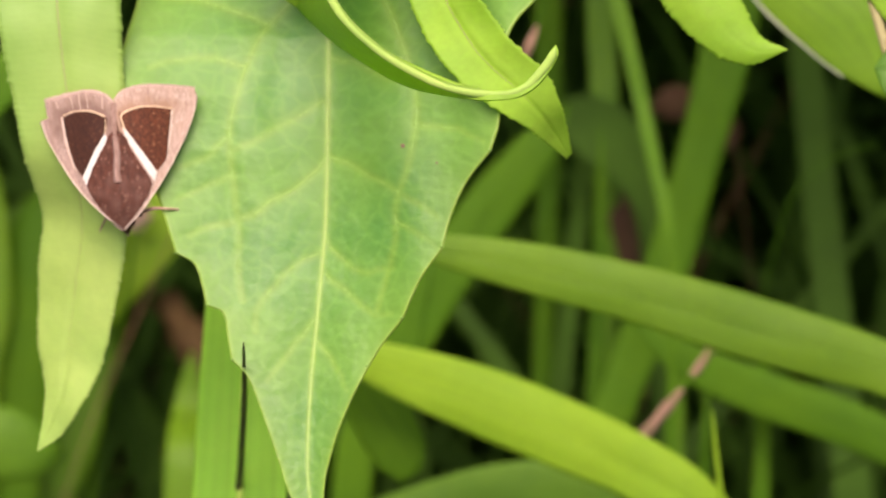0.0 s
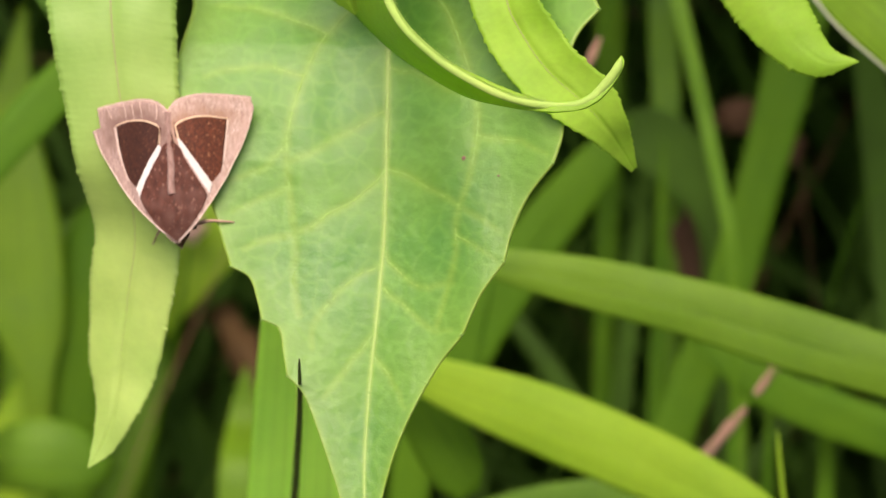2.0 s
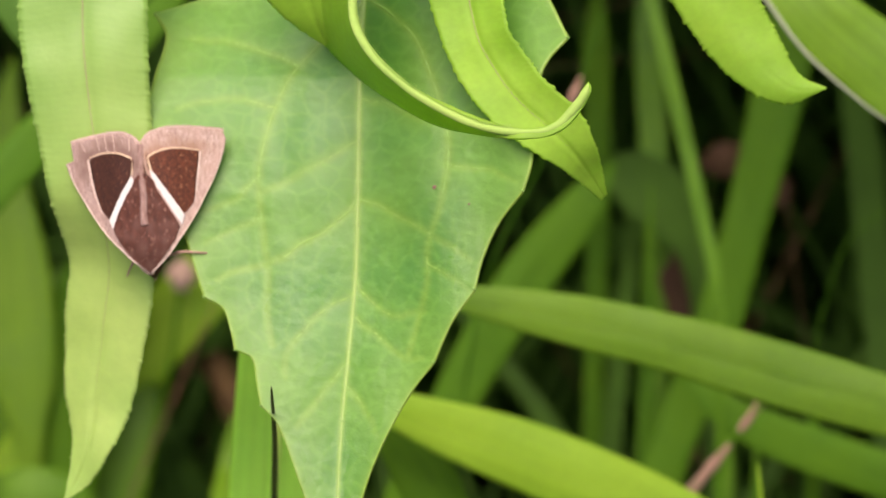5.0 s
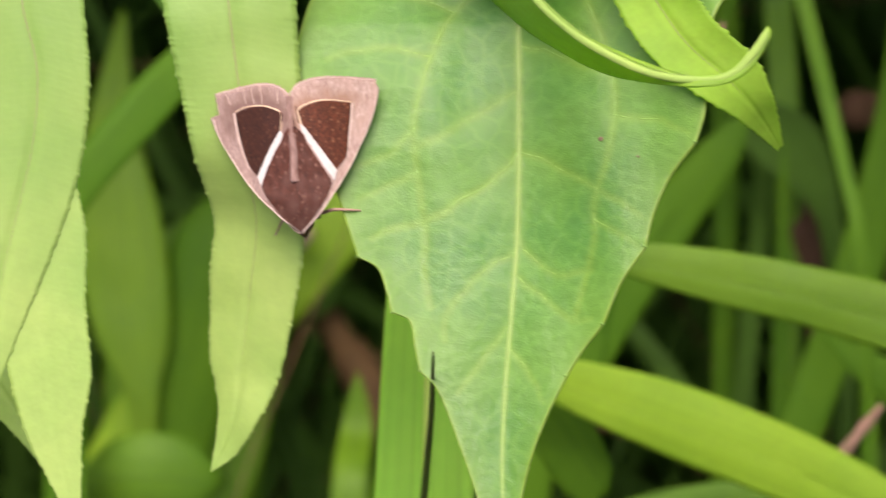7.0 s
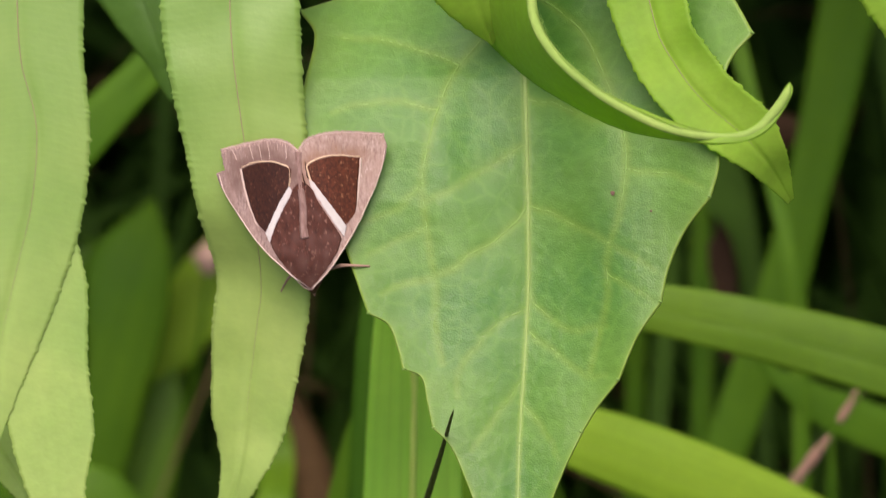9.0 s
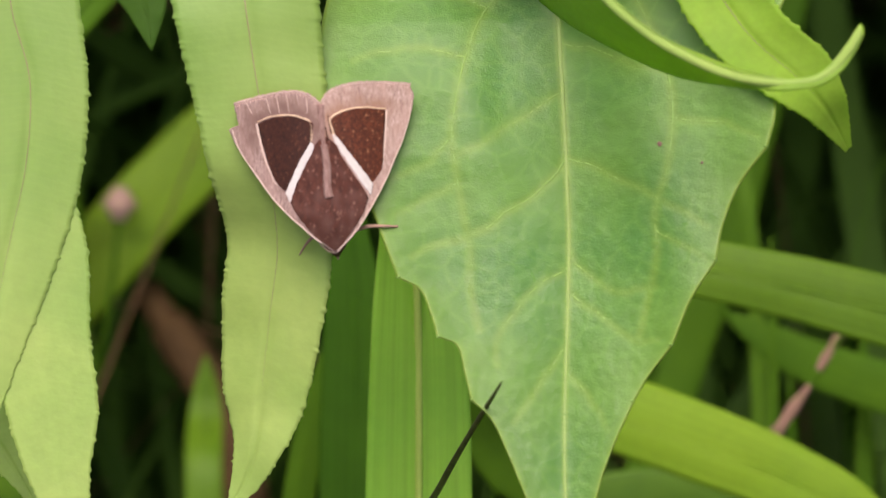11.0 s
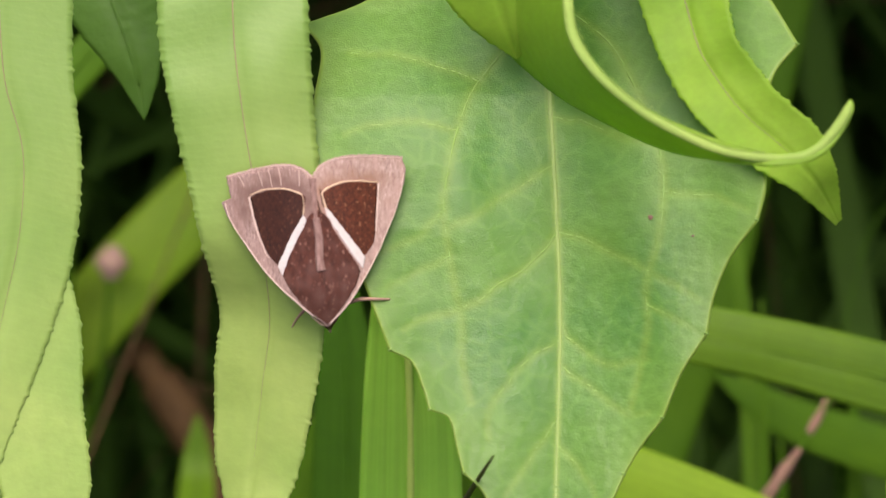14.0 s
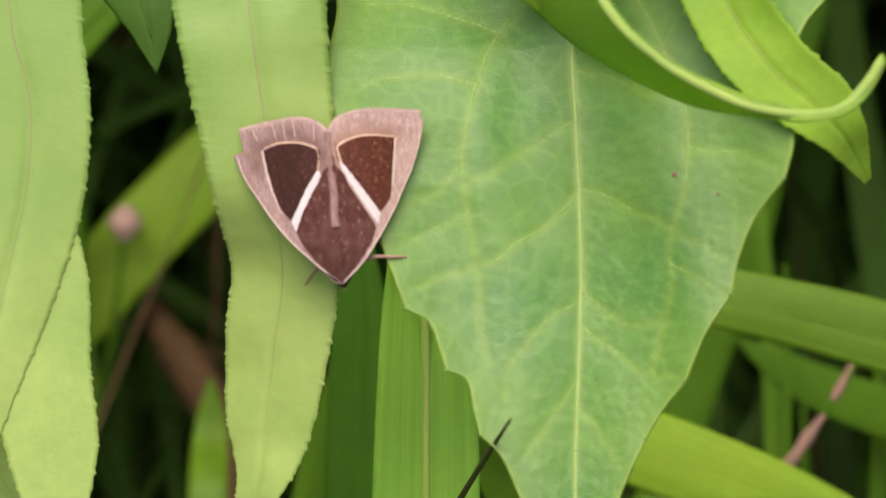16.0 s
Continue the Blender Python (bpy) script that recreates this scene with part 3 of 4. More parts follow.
def fern_right():
    f = thing("fern_frond", (190, earth(-260), -260), "yellow-green fern frond with curled and twisted leaflets", "fern", "fern fronds")
    part("rachis", tube([(2, 60, 2), (30, 58, 0), (70, 54, -12), (110, 44, -30), (150, -60, -100), (190, earth(-260), -260)], 0.5, 2.0, 80), FERN_RIB, f)
    # hanging leaflet that ends in a broad toothed point
    leaflet(f, [(26, 58, 0), (18, 42, 1), (21.8, 27.1, 2), (24.6, 20.4, 2.8), (28.5, 15.1, 4), (33.8, 11, 4.4), (38.0, 8.5, 2.0), (40.8, 6.5, -1.5), (42.7, 4.95, -4.0)],
            [(27, 58, 0), (29, 42, 2), (31, 25.8, 4), (33.4, 22.1, 4), (35.9, 19, 4), (40.2, 15.2, 3), (42.0, 11.5, 1.5), (42.8, 8.4, -1.5), (43.3, 5.6, -3.8)], CURL, cup=-0.10, seed=7, wave=0.3, crease=0.3)
    # leaflet seen along its edge, its tip bent up into a hook
    shape, mid = ribbon([(8, 58, 2), (1.4, 38.5, -9), (4.9, 27.0, -6.5), (10.5, 20.8, -4.0), (16.3, 16.6, 2.0), (23.4, 12.9, 9.5), (29, 11.6, 14.6), (33.2, 11.1, 17.9), (37.0, 11.3, 18.2), (39.3, 12.4, 18.4), (40.7, 13.9, 18.4), (41.9, 15.8, 18.2), (42.4, 17.2, 18.1), (42.1, 17.9, 18)],
                        [(9, 58, 2), (13, 40, 9), (13, 26.2, 13), (15.2, 21.5, 15), (20, 17.3, 16), (26.0, 14.2, 17), (30.2, 12.8, 17.3), (33.4, 12.3, 17.6), (36.5, 12.4, 18), (38.2, 13.2, 18), (39.4, 14.4, 18), (40.7, 16.1, 18), (41.5, 17.4, 18), (42.0, 17.95, 18)], 160, 17, 0.03, 0.0, 0.1, 1.2, 0.2, 0.5, 8)
    h = part("leaflet", shape, CURL, f, "curled leaflet seen edge on with a hooked tip")
    part("rolled_edge", tube([(13, 40, 8.9), (13.1, 26.2, 12.9), (15.4, 21.5, 14.9), (20.2, 17.1, 15.9), (24.5, 14.5, 16.6), (28.55, 12.75, 17), (32.8, 11.9, 17.4), (36.5, 11.95, 17.8), (38.7, 12.85, 17.9), (40, 14.2, 17.95), (41.3, 15.95, 18), (41.9, 17.3, 18), (41.95, 17.7, 18)], 0.62, 0.5, 140, 9, ((0.93, 0.12, 0.05), (1.0, -0.42, 0.012))), CURL_RIM, h, "thick pale rolled margin")
    hair_pts, hair_faces = [], []
    rng = random.Random(3)
    line = spline([(13.4, 26.2, 13.4), (15.8, 21.5, 15.4), (20.5, 17.3, 16.4), (28.6, 13.1, 17.4), (33, 12.3, 17.8)], 300)
    for q in line:
        tip = q + np.array((rng.uniform(0.15, 0.45), rng.uniform(0.3, 0.65), rng.uniform(-0.1, 0.3)))
        n = len(hair_pts)
        hair_pts += [tuple(q + (0.025, 0, 0)), tuple(q - (0.025, 0, 0)), tuple(q + (0, 0, 0.05)), tuple(tip)]
        hair_faces += [(n, n + 1, n + 3), (n + 1, n + 2, n + 3), (n + 2, n, n + 3)]
    tagged(part("hairs", (hair_pts, hair_faces, None), CURL_RIM, h, "fine pale hairs along the margin"), kind="stuff")
    leaflet(f, [(6, 58, 3), (1, 42, 5), (-0.6, 31.6, 1), (2.4, 27.3, -1), (7.6, 23.6, -3)], [(7, 58, 3), (9, 42, 6), (10.8, 31.9, 2), (10.2, 27.4, 0), (7.9, 23.6, -3)], CURL, seed=12, rib=False)
    leaflet(f, [(52, 56, -6), (40, 44, -9), (49.6, 31.7, -10), (56, 23.1, -10), (61.2, 18.9, -10), (65.6, 17.7, -10), (70.4, 19.7, -10)],
            [(53, 56, -6), (58, 44, -9), (61.3, 31.9, -10), (64.2, 26.2, -10), (66.9, 21.4, -10), (70.3, 19.8, -10)], CURL, cup=0.14, seed=9, rib=False, crease=0.05)
    leaflet(f, [(72, 53, -14), (70, 44, -24), (77.3, 33.9, -30), (81.9, 27.2, -30), (87.1, 22.1, -30), (92.5, 19.2, -30)],
            [(73, 53, -14), (80, 46, -24), (84.7, 36, -30), (89.3, 30.5, -30), (92.3, 25.5, -30), (92.6, 19.2, -30)], CURL, cup=0.05, seed=10)
    leaflet(f, [(92, 48, -20), (88, 42, -22), (93, 34, -24), (99, 26, -25), (104, 14, -26)], [(93, 48, -20), (100, 42, -22), (104, 34, -24), (106, 24, -25), (104, 14, -26)], CURL, cup=0.05, seed=11)


fern_left()
fern_right()


# ---- grasses and low plants ----
def grass(name, left, right, root, material, label, rib=None, rows=150, cup=0.06, group="grasses", wave=0.4, seed=0.0, category="grass", crease=0.12, tooth=0.0, thick_rib=0.22):
    """A blade: its two edges from the tip on, then bending off to its root in the soil."""
    g = thing(name, (root[0], earth(root[1]), root[1]), label, category, group)
    end = (root[0], earth(root[1]), root[1])
    l = [*left, (end[0] - 2, *end[1:])]
    r = [*right, (end[0] + 2, *end[1:])]
    shape, mid = ribbon(l, r, rows, 15, cup, crease, tooth, 2.0, wave, 0.3, seed)
    b = part("blade", shape, material, g)
    part("midrib", tube([tuple(p) for p in mid[::6] - (0, 0, 0 if rib else 0.2)] + [tuple(mid[-1])], thick_rib, 0.5, rows, 6), rib or material, b, "pale midrib" if rib else "")
    return g


def meadow():
    # long lime blade arching across behind the leaf
    grass("grass_plant", [(3, -4, -138), (16, -3.6, -140), (25.5, -4.1, -140), (36.7, -5.5, -140), (55.4, -9.2, -140), (74, -14.1, -140), (90, -19.4, -140), (112, -30, -142), (140, -80, -150), (165, -250, -160)],
          [(3, -4.5, -138), (16, -8.8, -140), (27.6, -12.2, -140), (46.3, -16.9, -140), (65, -22.4, -140), (78.9, -25.9, -140), (90, -28.7, -140), (106, -38, -142), (132, -86, -150), (158, -250, -160)], (175, -170), GRASS, "long arching lime-green grass blade", rows=220, seed=1)
    grass("grass_plant", [(-9, -21, -148), (0.6, -21.1, -150), (8.2, -22.2, -150), (22.6, -25.2, -150), (36.9, -30.2, -150), (51.2, -36.7, -150), (61.7, -43.6, -150), (70, -56, -152), (80, -120, -158)],
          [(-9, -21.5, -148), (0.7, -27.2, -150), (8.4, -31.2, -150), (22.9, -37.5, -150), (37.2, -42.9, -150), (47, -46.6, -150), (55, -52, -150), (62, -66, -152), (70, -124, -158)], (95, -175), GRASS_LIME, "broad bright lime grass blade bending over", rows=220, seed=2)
    # upright blade just behind the heart leaf, with a pale rib
    grass("grass_plant", [(-4.5, 12, -50), (-8.5, 2, -54), (-9.9, -5.6, -58), (-10.8, -14.8, -58), (-11.6, -31.3, -58), (-12.5, -60, -58), (-12, -200, -60)],
          [(-4, 12, -50), (-2.2, 2, -54), (-0.6, -5.6, -58), (1.0, -18.4, -58), (1.4, -31.3, -58), (1.5, -60, -58), (0, -200, -60)], (-5, -70), GRASS_BRIGHTENED, "upright green grass blade with a pale rib", GRASS_RIB, 260, seed=3, cup=-0.05, thick_rib=0.5)
    grass("grass_plant", [(-48.8, -28, -300), (-50.6, -33, -300), (-52, -39, -300), (-52.1, -49, -290), (-51.8, -80, -290)], [(-48.4, -28, -300), (-46.6, -33, -300), (-45.5, -39, -300), (-45, -49, -290), (-44.7, -80, -290)], (-48, -300), GRASS, "narrow upright lime grass blade", seed=4)
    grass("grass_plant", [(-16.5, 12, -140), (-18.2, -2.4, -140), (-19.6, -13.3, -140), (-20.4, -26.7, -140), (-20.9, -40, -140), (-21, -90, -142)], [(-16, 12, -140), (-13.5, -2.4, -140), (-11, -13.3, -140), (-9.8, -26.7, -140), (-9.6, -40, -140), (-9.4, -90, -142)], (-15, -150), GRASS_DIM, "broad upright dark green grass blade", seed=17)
    # dark dry tip pointing at the viewer
    d = thing("dry_grass_tip", (-9, earth(-150), -150), "thin dark dry grass tip in front of the leaf", "grass")
    part("blade", tube([(4.5, -19.0, 14.8), (1.2, -26, -12), (-2.0, -33, -35), (-5.7, -42, -60), (-10, -60, -80), (-12, -250, -120), (-9, earth(-150), -150)], 0.06, 1.3, 220, 6, (), 0.47), DRY, d)
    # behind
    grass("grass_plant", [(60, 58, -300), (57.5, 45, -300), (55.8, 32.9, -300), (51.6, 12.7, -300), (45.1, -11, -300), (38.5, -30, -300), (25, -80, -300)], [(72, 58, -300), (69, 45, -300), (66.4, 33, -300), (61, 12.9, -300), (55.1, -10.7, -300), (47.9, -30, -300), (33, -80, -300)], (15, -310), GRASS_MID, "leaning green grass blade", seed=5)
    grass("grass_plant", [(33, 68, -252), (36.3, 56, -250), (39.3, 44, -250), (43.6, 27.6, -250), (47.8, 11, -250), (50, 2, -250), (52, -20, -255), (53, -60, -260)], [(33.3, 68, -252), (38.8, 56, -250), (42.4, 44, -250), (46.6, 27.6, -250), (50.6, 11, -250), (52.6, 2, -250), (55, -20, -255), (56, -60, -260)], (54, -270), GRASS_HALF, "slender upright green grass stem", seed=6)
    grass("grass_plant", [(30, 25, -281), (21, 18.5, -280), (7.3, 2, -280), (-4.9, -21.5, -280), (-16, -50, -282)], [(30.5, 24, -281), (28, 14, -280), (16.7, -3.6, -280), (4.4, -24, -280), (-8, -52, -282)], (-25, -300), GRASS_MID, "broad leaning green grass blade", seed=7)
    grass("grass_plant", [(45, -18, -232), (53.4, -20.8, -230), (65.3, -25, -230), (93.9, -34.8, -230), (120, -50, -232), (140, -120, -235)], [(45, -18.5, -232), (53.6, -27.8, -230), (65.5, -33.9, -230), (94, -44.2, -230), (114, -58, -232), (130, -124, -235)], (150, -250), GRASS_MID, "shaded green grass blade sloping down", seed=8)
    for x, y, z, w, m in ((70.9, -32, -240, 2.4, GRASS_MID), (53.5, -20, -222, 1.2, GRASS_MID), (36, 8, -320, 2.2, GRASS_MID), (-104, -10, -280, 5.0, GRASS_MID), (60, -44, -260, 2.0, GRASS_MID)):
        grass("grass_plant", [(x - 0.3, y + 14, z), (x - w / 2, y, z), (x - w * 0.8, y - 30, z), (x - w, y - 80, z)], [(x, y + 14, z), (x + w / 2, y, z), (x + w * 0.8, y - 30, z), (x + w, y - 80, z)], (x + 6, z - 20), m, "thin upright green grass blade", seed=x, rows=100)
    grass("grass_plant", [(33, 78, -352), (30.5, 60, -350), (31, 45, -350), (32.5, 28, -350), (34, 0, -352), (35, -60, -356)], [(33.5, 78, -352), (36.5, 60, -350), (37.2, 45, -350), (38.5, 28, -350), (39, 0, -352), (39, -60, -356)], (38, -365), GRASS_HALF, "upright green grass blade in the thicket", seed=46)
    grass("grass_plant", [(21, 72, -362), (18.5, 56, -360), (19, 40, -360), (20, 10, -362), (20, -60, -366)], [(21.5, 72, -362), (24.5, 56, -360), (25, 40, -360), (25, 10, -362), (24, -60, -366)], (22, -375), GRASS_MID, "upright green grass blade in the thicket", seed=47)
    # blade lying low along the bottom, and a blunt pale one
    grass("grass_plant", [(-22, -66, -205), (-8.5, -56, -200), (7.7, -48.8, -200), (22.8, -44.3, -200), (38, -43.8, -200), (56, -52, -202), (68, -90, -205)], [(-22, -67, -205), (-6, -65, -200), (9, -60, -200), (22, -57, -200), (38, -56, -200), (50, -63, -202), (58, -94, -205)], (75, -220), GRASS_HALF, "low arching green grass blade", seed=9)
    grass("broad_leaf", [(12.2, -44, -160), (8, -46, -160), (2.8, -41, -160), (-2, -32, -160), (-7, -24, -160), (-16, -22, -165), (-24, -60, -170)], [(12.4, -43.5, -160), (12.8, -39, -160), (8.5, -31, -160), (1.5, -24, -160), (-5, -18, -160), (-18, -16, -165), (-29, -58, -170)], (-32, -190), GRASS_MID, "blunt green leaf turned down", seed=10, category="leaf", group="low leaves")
    # takes the brighter green to offset the little light reaching it
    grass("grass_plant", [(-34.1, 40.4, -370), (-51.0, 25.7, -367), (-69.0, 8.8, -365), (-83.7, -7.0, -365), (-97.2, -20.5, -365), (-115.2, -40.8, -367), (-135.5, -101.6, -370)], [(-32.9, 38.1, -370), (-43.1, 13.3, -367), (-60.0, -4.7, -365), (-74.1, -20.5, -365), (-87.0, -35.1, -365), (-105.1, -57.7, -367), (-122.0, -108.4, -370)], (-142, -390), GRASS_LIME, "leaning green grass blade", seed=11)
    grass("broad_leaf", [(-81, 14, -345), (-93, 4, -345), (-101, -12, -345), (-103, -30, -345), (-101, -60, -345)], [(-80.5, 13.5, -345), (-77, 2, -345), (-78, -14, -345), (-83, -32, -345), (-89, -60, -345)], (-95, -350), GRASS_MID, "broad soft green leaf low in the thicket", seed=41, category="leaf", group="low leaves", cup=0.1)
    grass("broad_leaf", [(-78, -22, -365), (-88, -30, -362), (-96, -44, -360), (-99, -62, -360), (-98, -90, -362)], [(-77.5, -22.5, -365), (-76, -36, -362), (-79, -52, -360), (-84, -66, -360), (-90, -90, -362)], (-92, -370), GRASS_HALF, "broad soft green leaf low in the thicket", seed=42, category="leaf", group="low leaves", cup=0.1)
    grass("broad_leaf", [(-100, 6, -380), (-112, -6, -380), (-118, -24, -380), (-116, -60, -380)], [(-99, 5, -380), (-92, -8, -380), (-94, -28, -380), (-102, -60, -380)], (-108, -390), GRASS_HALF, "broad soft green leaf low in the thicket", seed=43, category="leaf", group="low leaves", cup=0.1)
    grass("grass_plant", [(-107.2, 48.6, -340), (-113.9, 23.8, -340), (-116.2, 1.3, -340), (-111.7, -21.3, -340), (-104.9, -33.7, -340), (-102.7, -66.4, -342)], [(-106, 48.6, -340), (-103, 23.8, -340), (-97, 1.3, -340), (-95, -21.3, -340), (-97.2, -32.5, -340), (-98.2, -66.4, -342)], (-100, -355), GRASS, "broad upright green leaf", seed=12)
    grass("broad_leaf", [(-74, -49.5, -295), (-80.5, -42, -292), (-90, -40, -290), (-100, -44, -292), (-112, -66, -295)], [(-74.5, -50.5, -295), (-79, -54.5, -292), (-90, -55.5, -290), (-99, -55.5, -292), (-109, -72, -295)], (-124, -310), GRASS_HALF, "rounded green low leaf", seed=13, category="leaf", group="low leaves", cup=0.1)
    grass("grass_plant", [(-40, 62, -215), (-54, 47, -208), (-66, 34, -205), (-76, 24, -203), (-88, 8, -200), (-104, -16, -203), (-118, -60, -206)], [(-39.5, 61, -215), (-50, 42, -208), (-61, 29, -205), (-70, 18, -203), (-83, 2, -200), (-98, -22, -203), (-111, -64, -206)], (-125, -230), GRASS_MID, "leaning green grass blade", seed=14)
    # broad blade at the upper right with a whitish rim
    g = grass("grass_plant", [(86.5, 17.6, -90), (80, 21, -90), (76.1, 23.8, -90), (67.5, 31.3, -90), (60.6, 40.4, -90), (58, 55, -95), (80, 80, -115), (140, 60, -160), (170, -150, -220)], [(87, 18, -90), (87, 24, -90), (84.6, 31.6, -90), (80.9, 35, -90), (73.2, 41, -90), (70, 54, -95), (84, 70, -115), (132, 50, -160), (160, -150, -220)], (175, -250), GRASS, "broad drooping grass blade with a whitish rim", rows=260, seed=16)
    part("rim", tube([(80, 20.8, -89.5), (76.1, 23.6, -89.5), (67.5, 31.1, -89.5), (60.6, 40.2, -89.5)], 0.22, 0.4, 40), PALE_RIM, g, "whitish rim")
    t = thing("plant_stalk", (95, earth(-120), -120), "thin yellow-green stalk, brownish lower down", "stem")
    part("stem", tube([(79.5, 36, -31), (81.3, 29.4, -31), (84.3, 19.8, -31), (86.8, 9.4, -32), (87.5, 0.4, -34), (92, -60, -50), (95, earth(-120), -120)], 0.7, 1.1, 80), FERN_RIB, t)
    shape, mid = ribbon([(82.2, 18.8, -29), (84.8, 22.2, -29), (90, 24, -31), (98, 22, -34), (108, 15, -38)], [(82.3, 18.4, -29), (83.6, 15.4, -28), (87.5, 11.2, -28), (96, 8.5, -32), (107, 13, -38)], 60, 13, 0.05, 0.3, 0.15, 2.0, 0.4, 0.3, 31)
    leaf = part("leaf_blade", shape, DARK_LEAF, t, "small dark green leaf")
    part("midrib", tube([tuple(q) for q in mid[::6]], 0.15, 0.4, 40, 6), DARK_LEAF, leaf)
    part("petiole", tube([(107.5, 14, -38), (104, 2, -42), (94, -20, -44), (89.6, -32, -43)], 0.4, 0.5, 30), FERN_RIB, t)
    # seed stalk with pink buds
    s = thing("bud_stalk", (42, earth(-230), -230), "thin stalk with pinkish buds among the grass", "stem")
    part("stem", tube([(63, -20, -190), (61.1, -22.3, -190), (54.5, -31.4, -184), (49.7, -37.4, -180), (44, -60, -190), (42, earth(-230), -230)], 0.4, 0.8, 120), GRASS_MID, s)
    part("bud", tube([(56, -29.5, -185), (54, -32, -184), (51, -35.8, -181), (48.4, -39.0, -180)], 0.5, 0.75, 24, 8, ((0.35, 0.5, 0.2), (0.8, 0.4, 0.2))), PINK, s, "pinkish bud")
    part("bud", tube([(63.2, -19.4, -190), (60.8, -22.6, -190), (57.6, -27.2, -187)], 0.45, 0.6, 22, 8, ((0.3, 0.3, 0.2), (0.75, 0.25, 0.15))), PINK, s, "pinkish bud")
    # a second bud on its stalk, dead leaves, and a dim leaf among the grass behind
    s = thing("bud_stalk", (4, earth(-240), -240), "thin stalk with one brownish pink bud", "stem")
    part("stem", tube([(32.5, 46, -187), (30, 38, -186), (27.6, 30.6, -185), (22, 19, -186), (12, -4, -190), (5, -60, -205), (4, earth(-240), -240)], 0.18, 0.8, 120), GRASS_DIM, s)
    part("bud", tube([(28.9, 34.2, -184.6), (27.8, 31.4, -184.6), (26.7, 28.4, -185)], 0.3, 0.4, 20, 8, ((0.55, 0.4, 0.3),)), PINK, s, "brownish pink bud")
    dead = [("curled reddish-brown dead leaf caught in the grass", [(44, 28, -355), (50, 33, -350), (59, 31, -352), (66, 24, -356), (70, -10, -360)], [(44.5, 27, -355), (50, 25, -350), (57, 25, -352), (63, 18, -356), (67, -12, -360)], 74),
            ("narrow brown dead leaf among the stems", [(35, 13, -355), (36.5, 4, -352), (38.5, -4, -352), (41, -20, -355)], [(36, 13.5, -355), (42.5, 6, -352), (44, -4, -352), (45, -20, -355)], 46)]
    for label, left, right, x in dead:
        t = thing("dead_leaf", (x, earth(-400), -400), label, "dead leaf", "dead leaves")
        shape, mid = ribbon(left[:4], right[:4], 40, 11, 0.15, 0.3, 0.0, 2.0, 1.2, 0.3, x)
        leaf = part("leaf_blade", shape, DEAD, t)
        part("midrib", tube([tuple(q) for q in mid[::6]], 0.2, 0.3, 30, 6), DEAD, leaf)
        part("petiole", tube([tuple(mid[-1]), (x, -60, -375), (x, earth(-400), -400)], 0.2, 0.4, 60), DEAD, t)
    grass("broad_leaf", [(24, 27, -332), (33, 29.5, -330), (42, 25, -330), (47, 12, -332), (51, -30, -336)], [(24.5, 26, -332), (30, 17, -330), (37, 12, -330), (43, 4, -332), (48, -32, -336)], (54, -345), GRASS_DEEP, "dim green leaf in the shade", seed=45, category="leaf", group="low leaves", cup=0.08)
    a = thing("arching_stem", (66, earth(-280), -280), "thin olive green stem arching through the grass", "stem")
    part("stem", tube([(92, 17, -252), (86, 15.5, -250), (82.4, 13.6, -250), (77.5, 9.6, -250), (74.4, 3.5, -250), (70, -20, -255), (66, earth(-280), -280)], 0.12, 0.45, 100), GRASS_DIM, a)
    k = thing("grass_spike", (66, earth(-140), -140), "small pointed green grass shoot", "grass")
    part("blade", tube([(61.6, -30.5, -116), (62.2, -36, -116), (63.4, -46, -117), (64.5, -80, -120), (66, earth(-140), -140)], 0.08, 2.2, 200, 7, (), 0.45), GRASS_LIME, k)
    b = thing("dead_stalk", (-30, earth(-400), -400), "brown dead stalk behind the leaves", "stem")
    part("stem", tube([(-67.5, -17, -382), (-66, -19.5, -381), (-63, -23.5, -380), (-58.2, -30.4, -380), (-51, -42.4, -380), (-42, -80, -385), (-30, earth(-400), -400)], 3.6, 5.0, 60), BROWN, b)
    part("dry_sheath", tube([(-62.5, -24.2, -380), (-58.2, -30.4, -380), (-51, -42.4, -380), (-46, -62, -382)], 4.6, 5.2, 24, 9, ((0.2, 0.5, 0.15),)), BROWN, b, "split brown sheath")
    # dark pointed leaf hanging between the fern leaflets
    d = thing("broad_leaf", (-62, 95, -90), "dark green pointed leaf hanging among fern leaflets", "leaf")
    shape, mid = ribbon([(-44, 70, -64), (-54, 52, -62), (-50, 36.4, -60), (-46.2, 30.7, -60), (-41.2, 24.3, -60), (-38.2, 19.5, -60)], [(-43, 70, -64), (-35, 52, -62), (-35.6, 36.4, -60), (-35.6, 30, -60), (-36.4, 24.3, -60), (-38, 19.5, -60)], 60, 15, 0.06, 0.3, 0.2, 3.0, 0.6, 0.3, 21)
    leaf = part("leaf_blade", shape, DARK_LEAF, d)
    part("midrib", tube([tuple(q) for q in mid[::6]], 0.4, 0.1, 40, 6), DARK_LEAF, leaf)
    part("petiole", tube([(-43.5, 70, -64), (-50, 84, -74), (-62, 95, -90)], 0.7, 1.0, 20), GRASS_MID, d)
    k = thing("pink_flower_bud", (-92, earth(-390), -390), "small pale pink bud on a thin stem", "flower bud")
    part("stem", tube([(-70, -1.5, -353.3), (-72, -18, -354), (-81, -66, -366), (-92, earth(-390), -390)], 0.6, 1.2, 50), GRASS_MID, k)
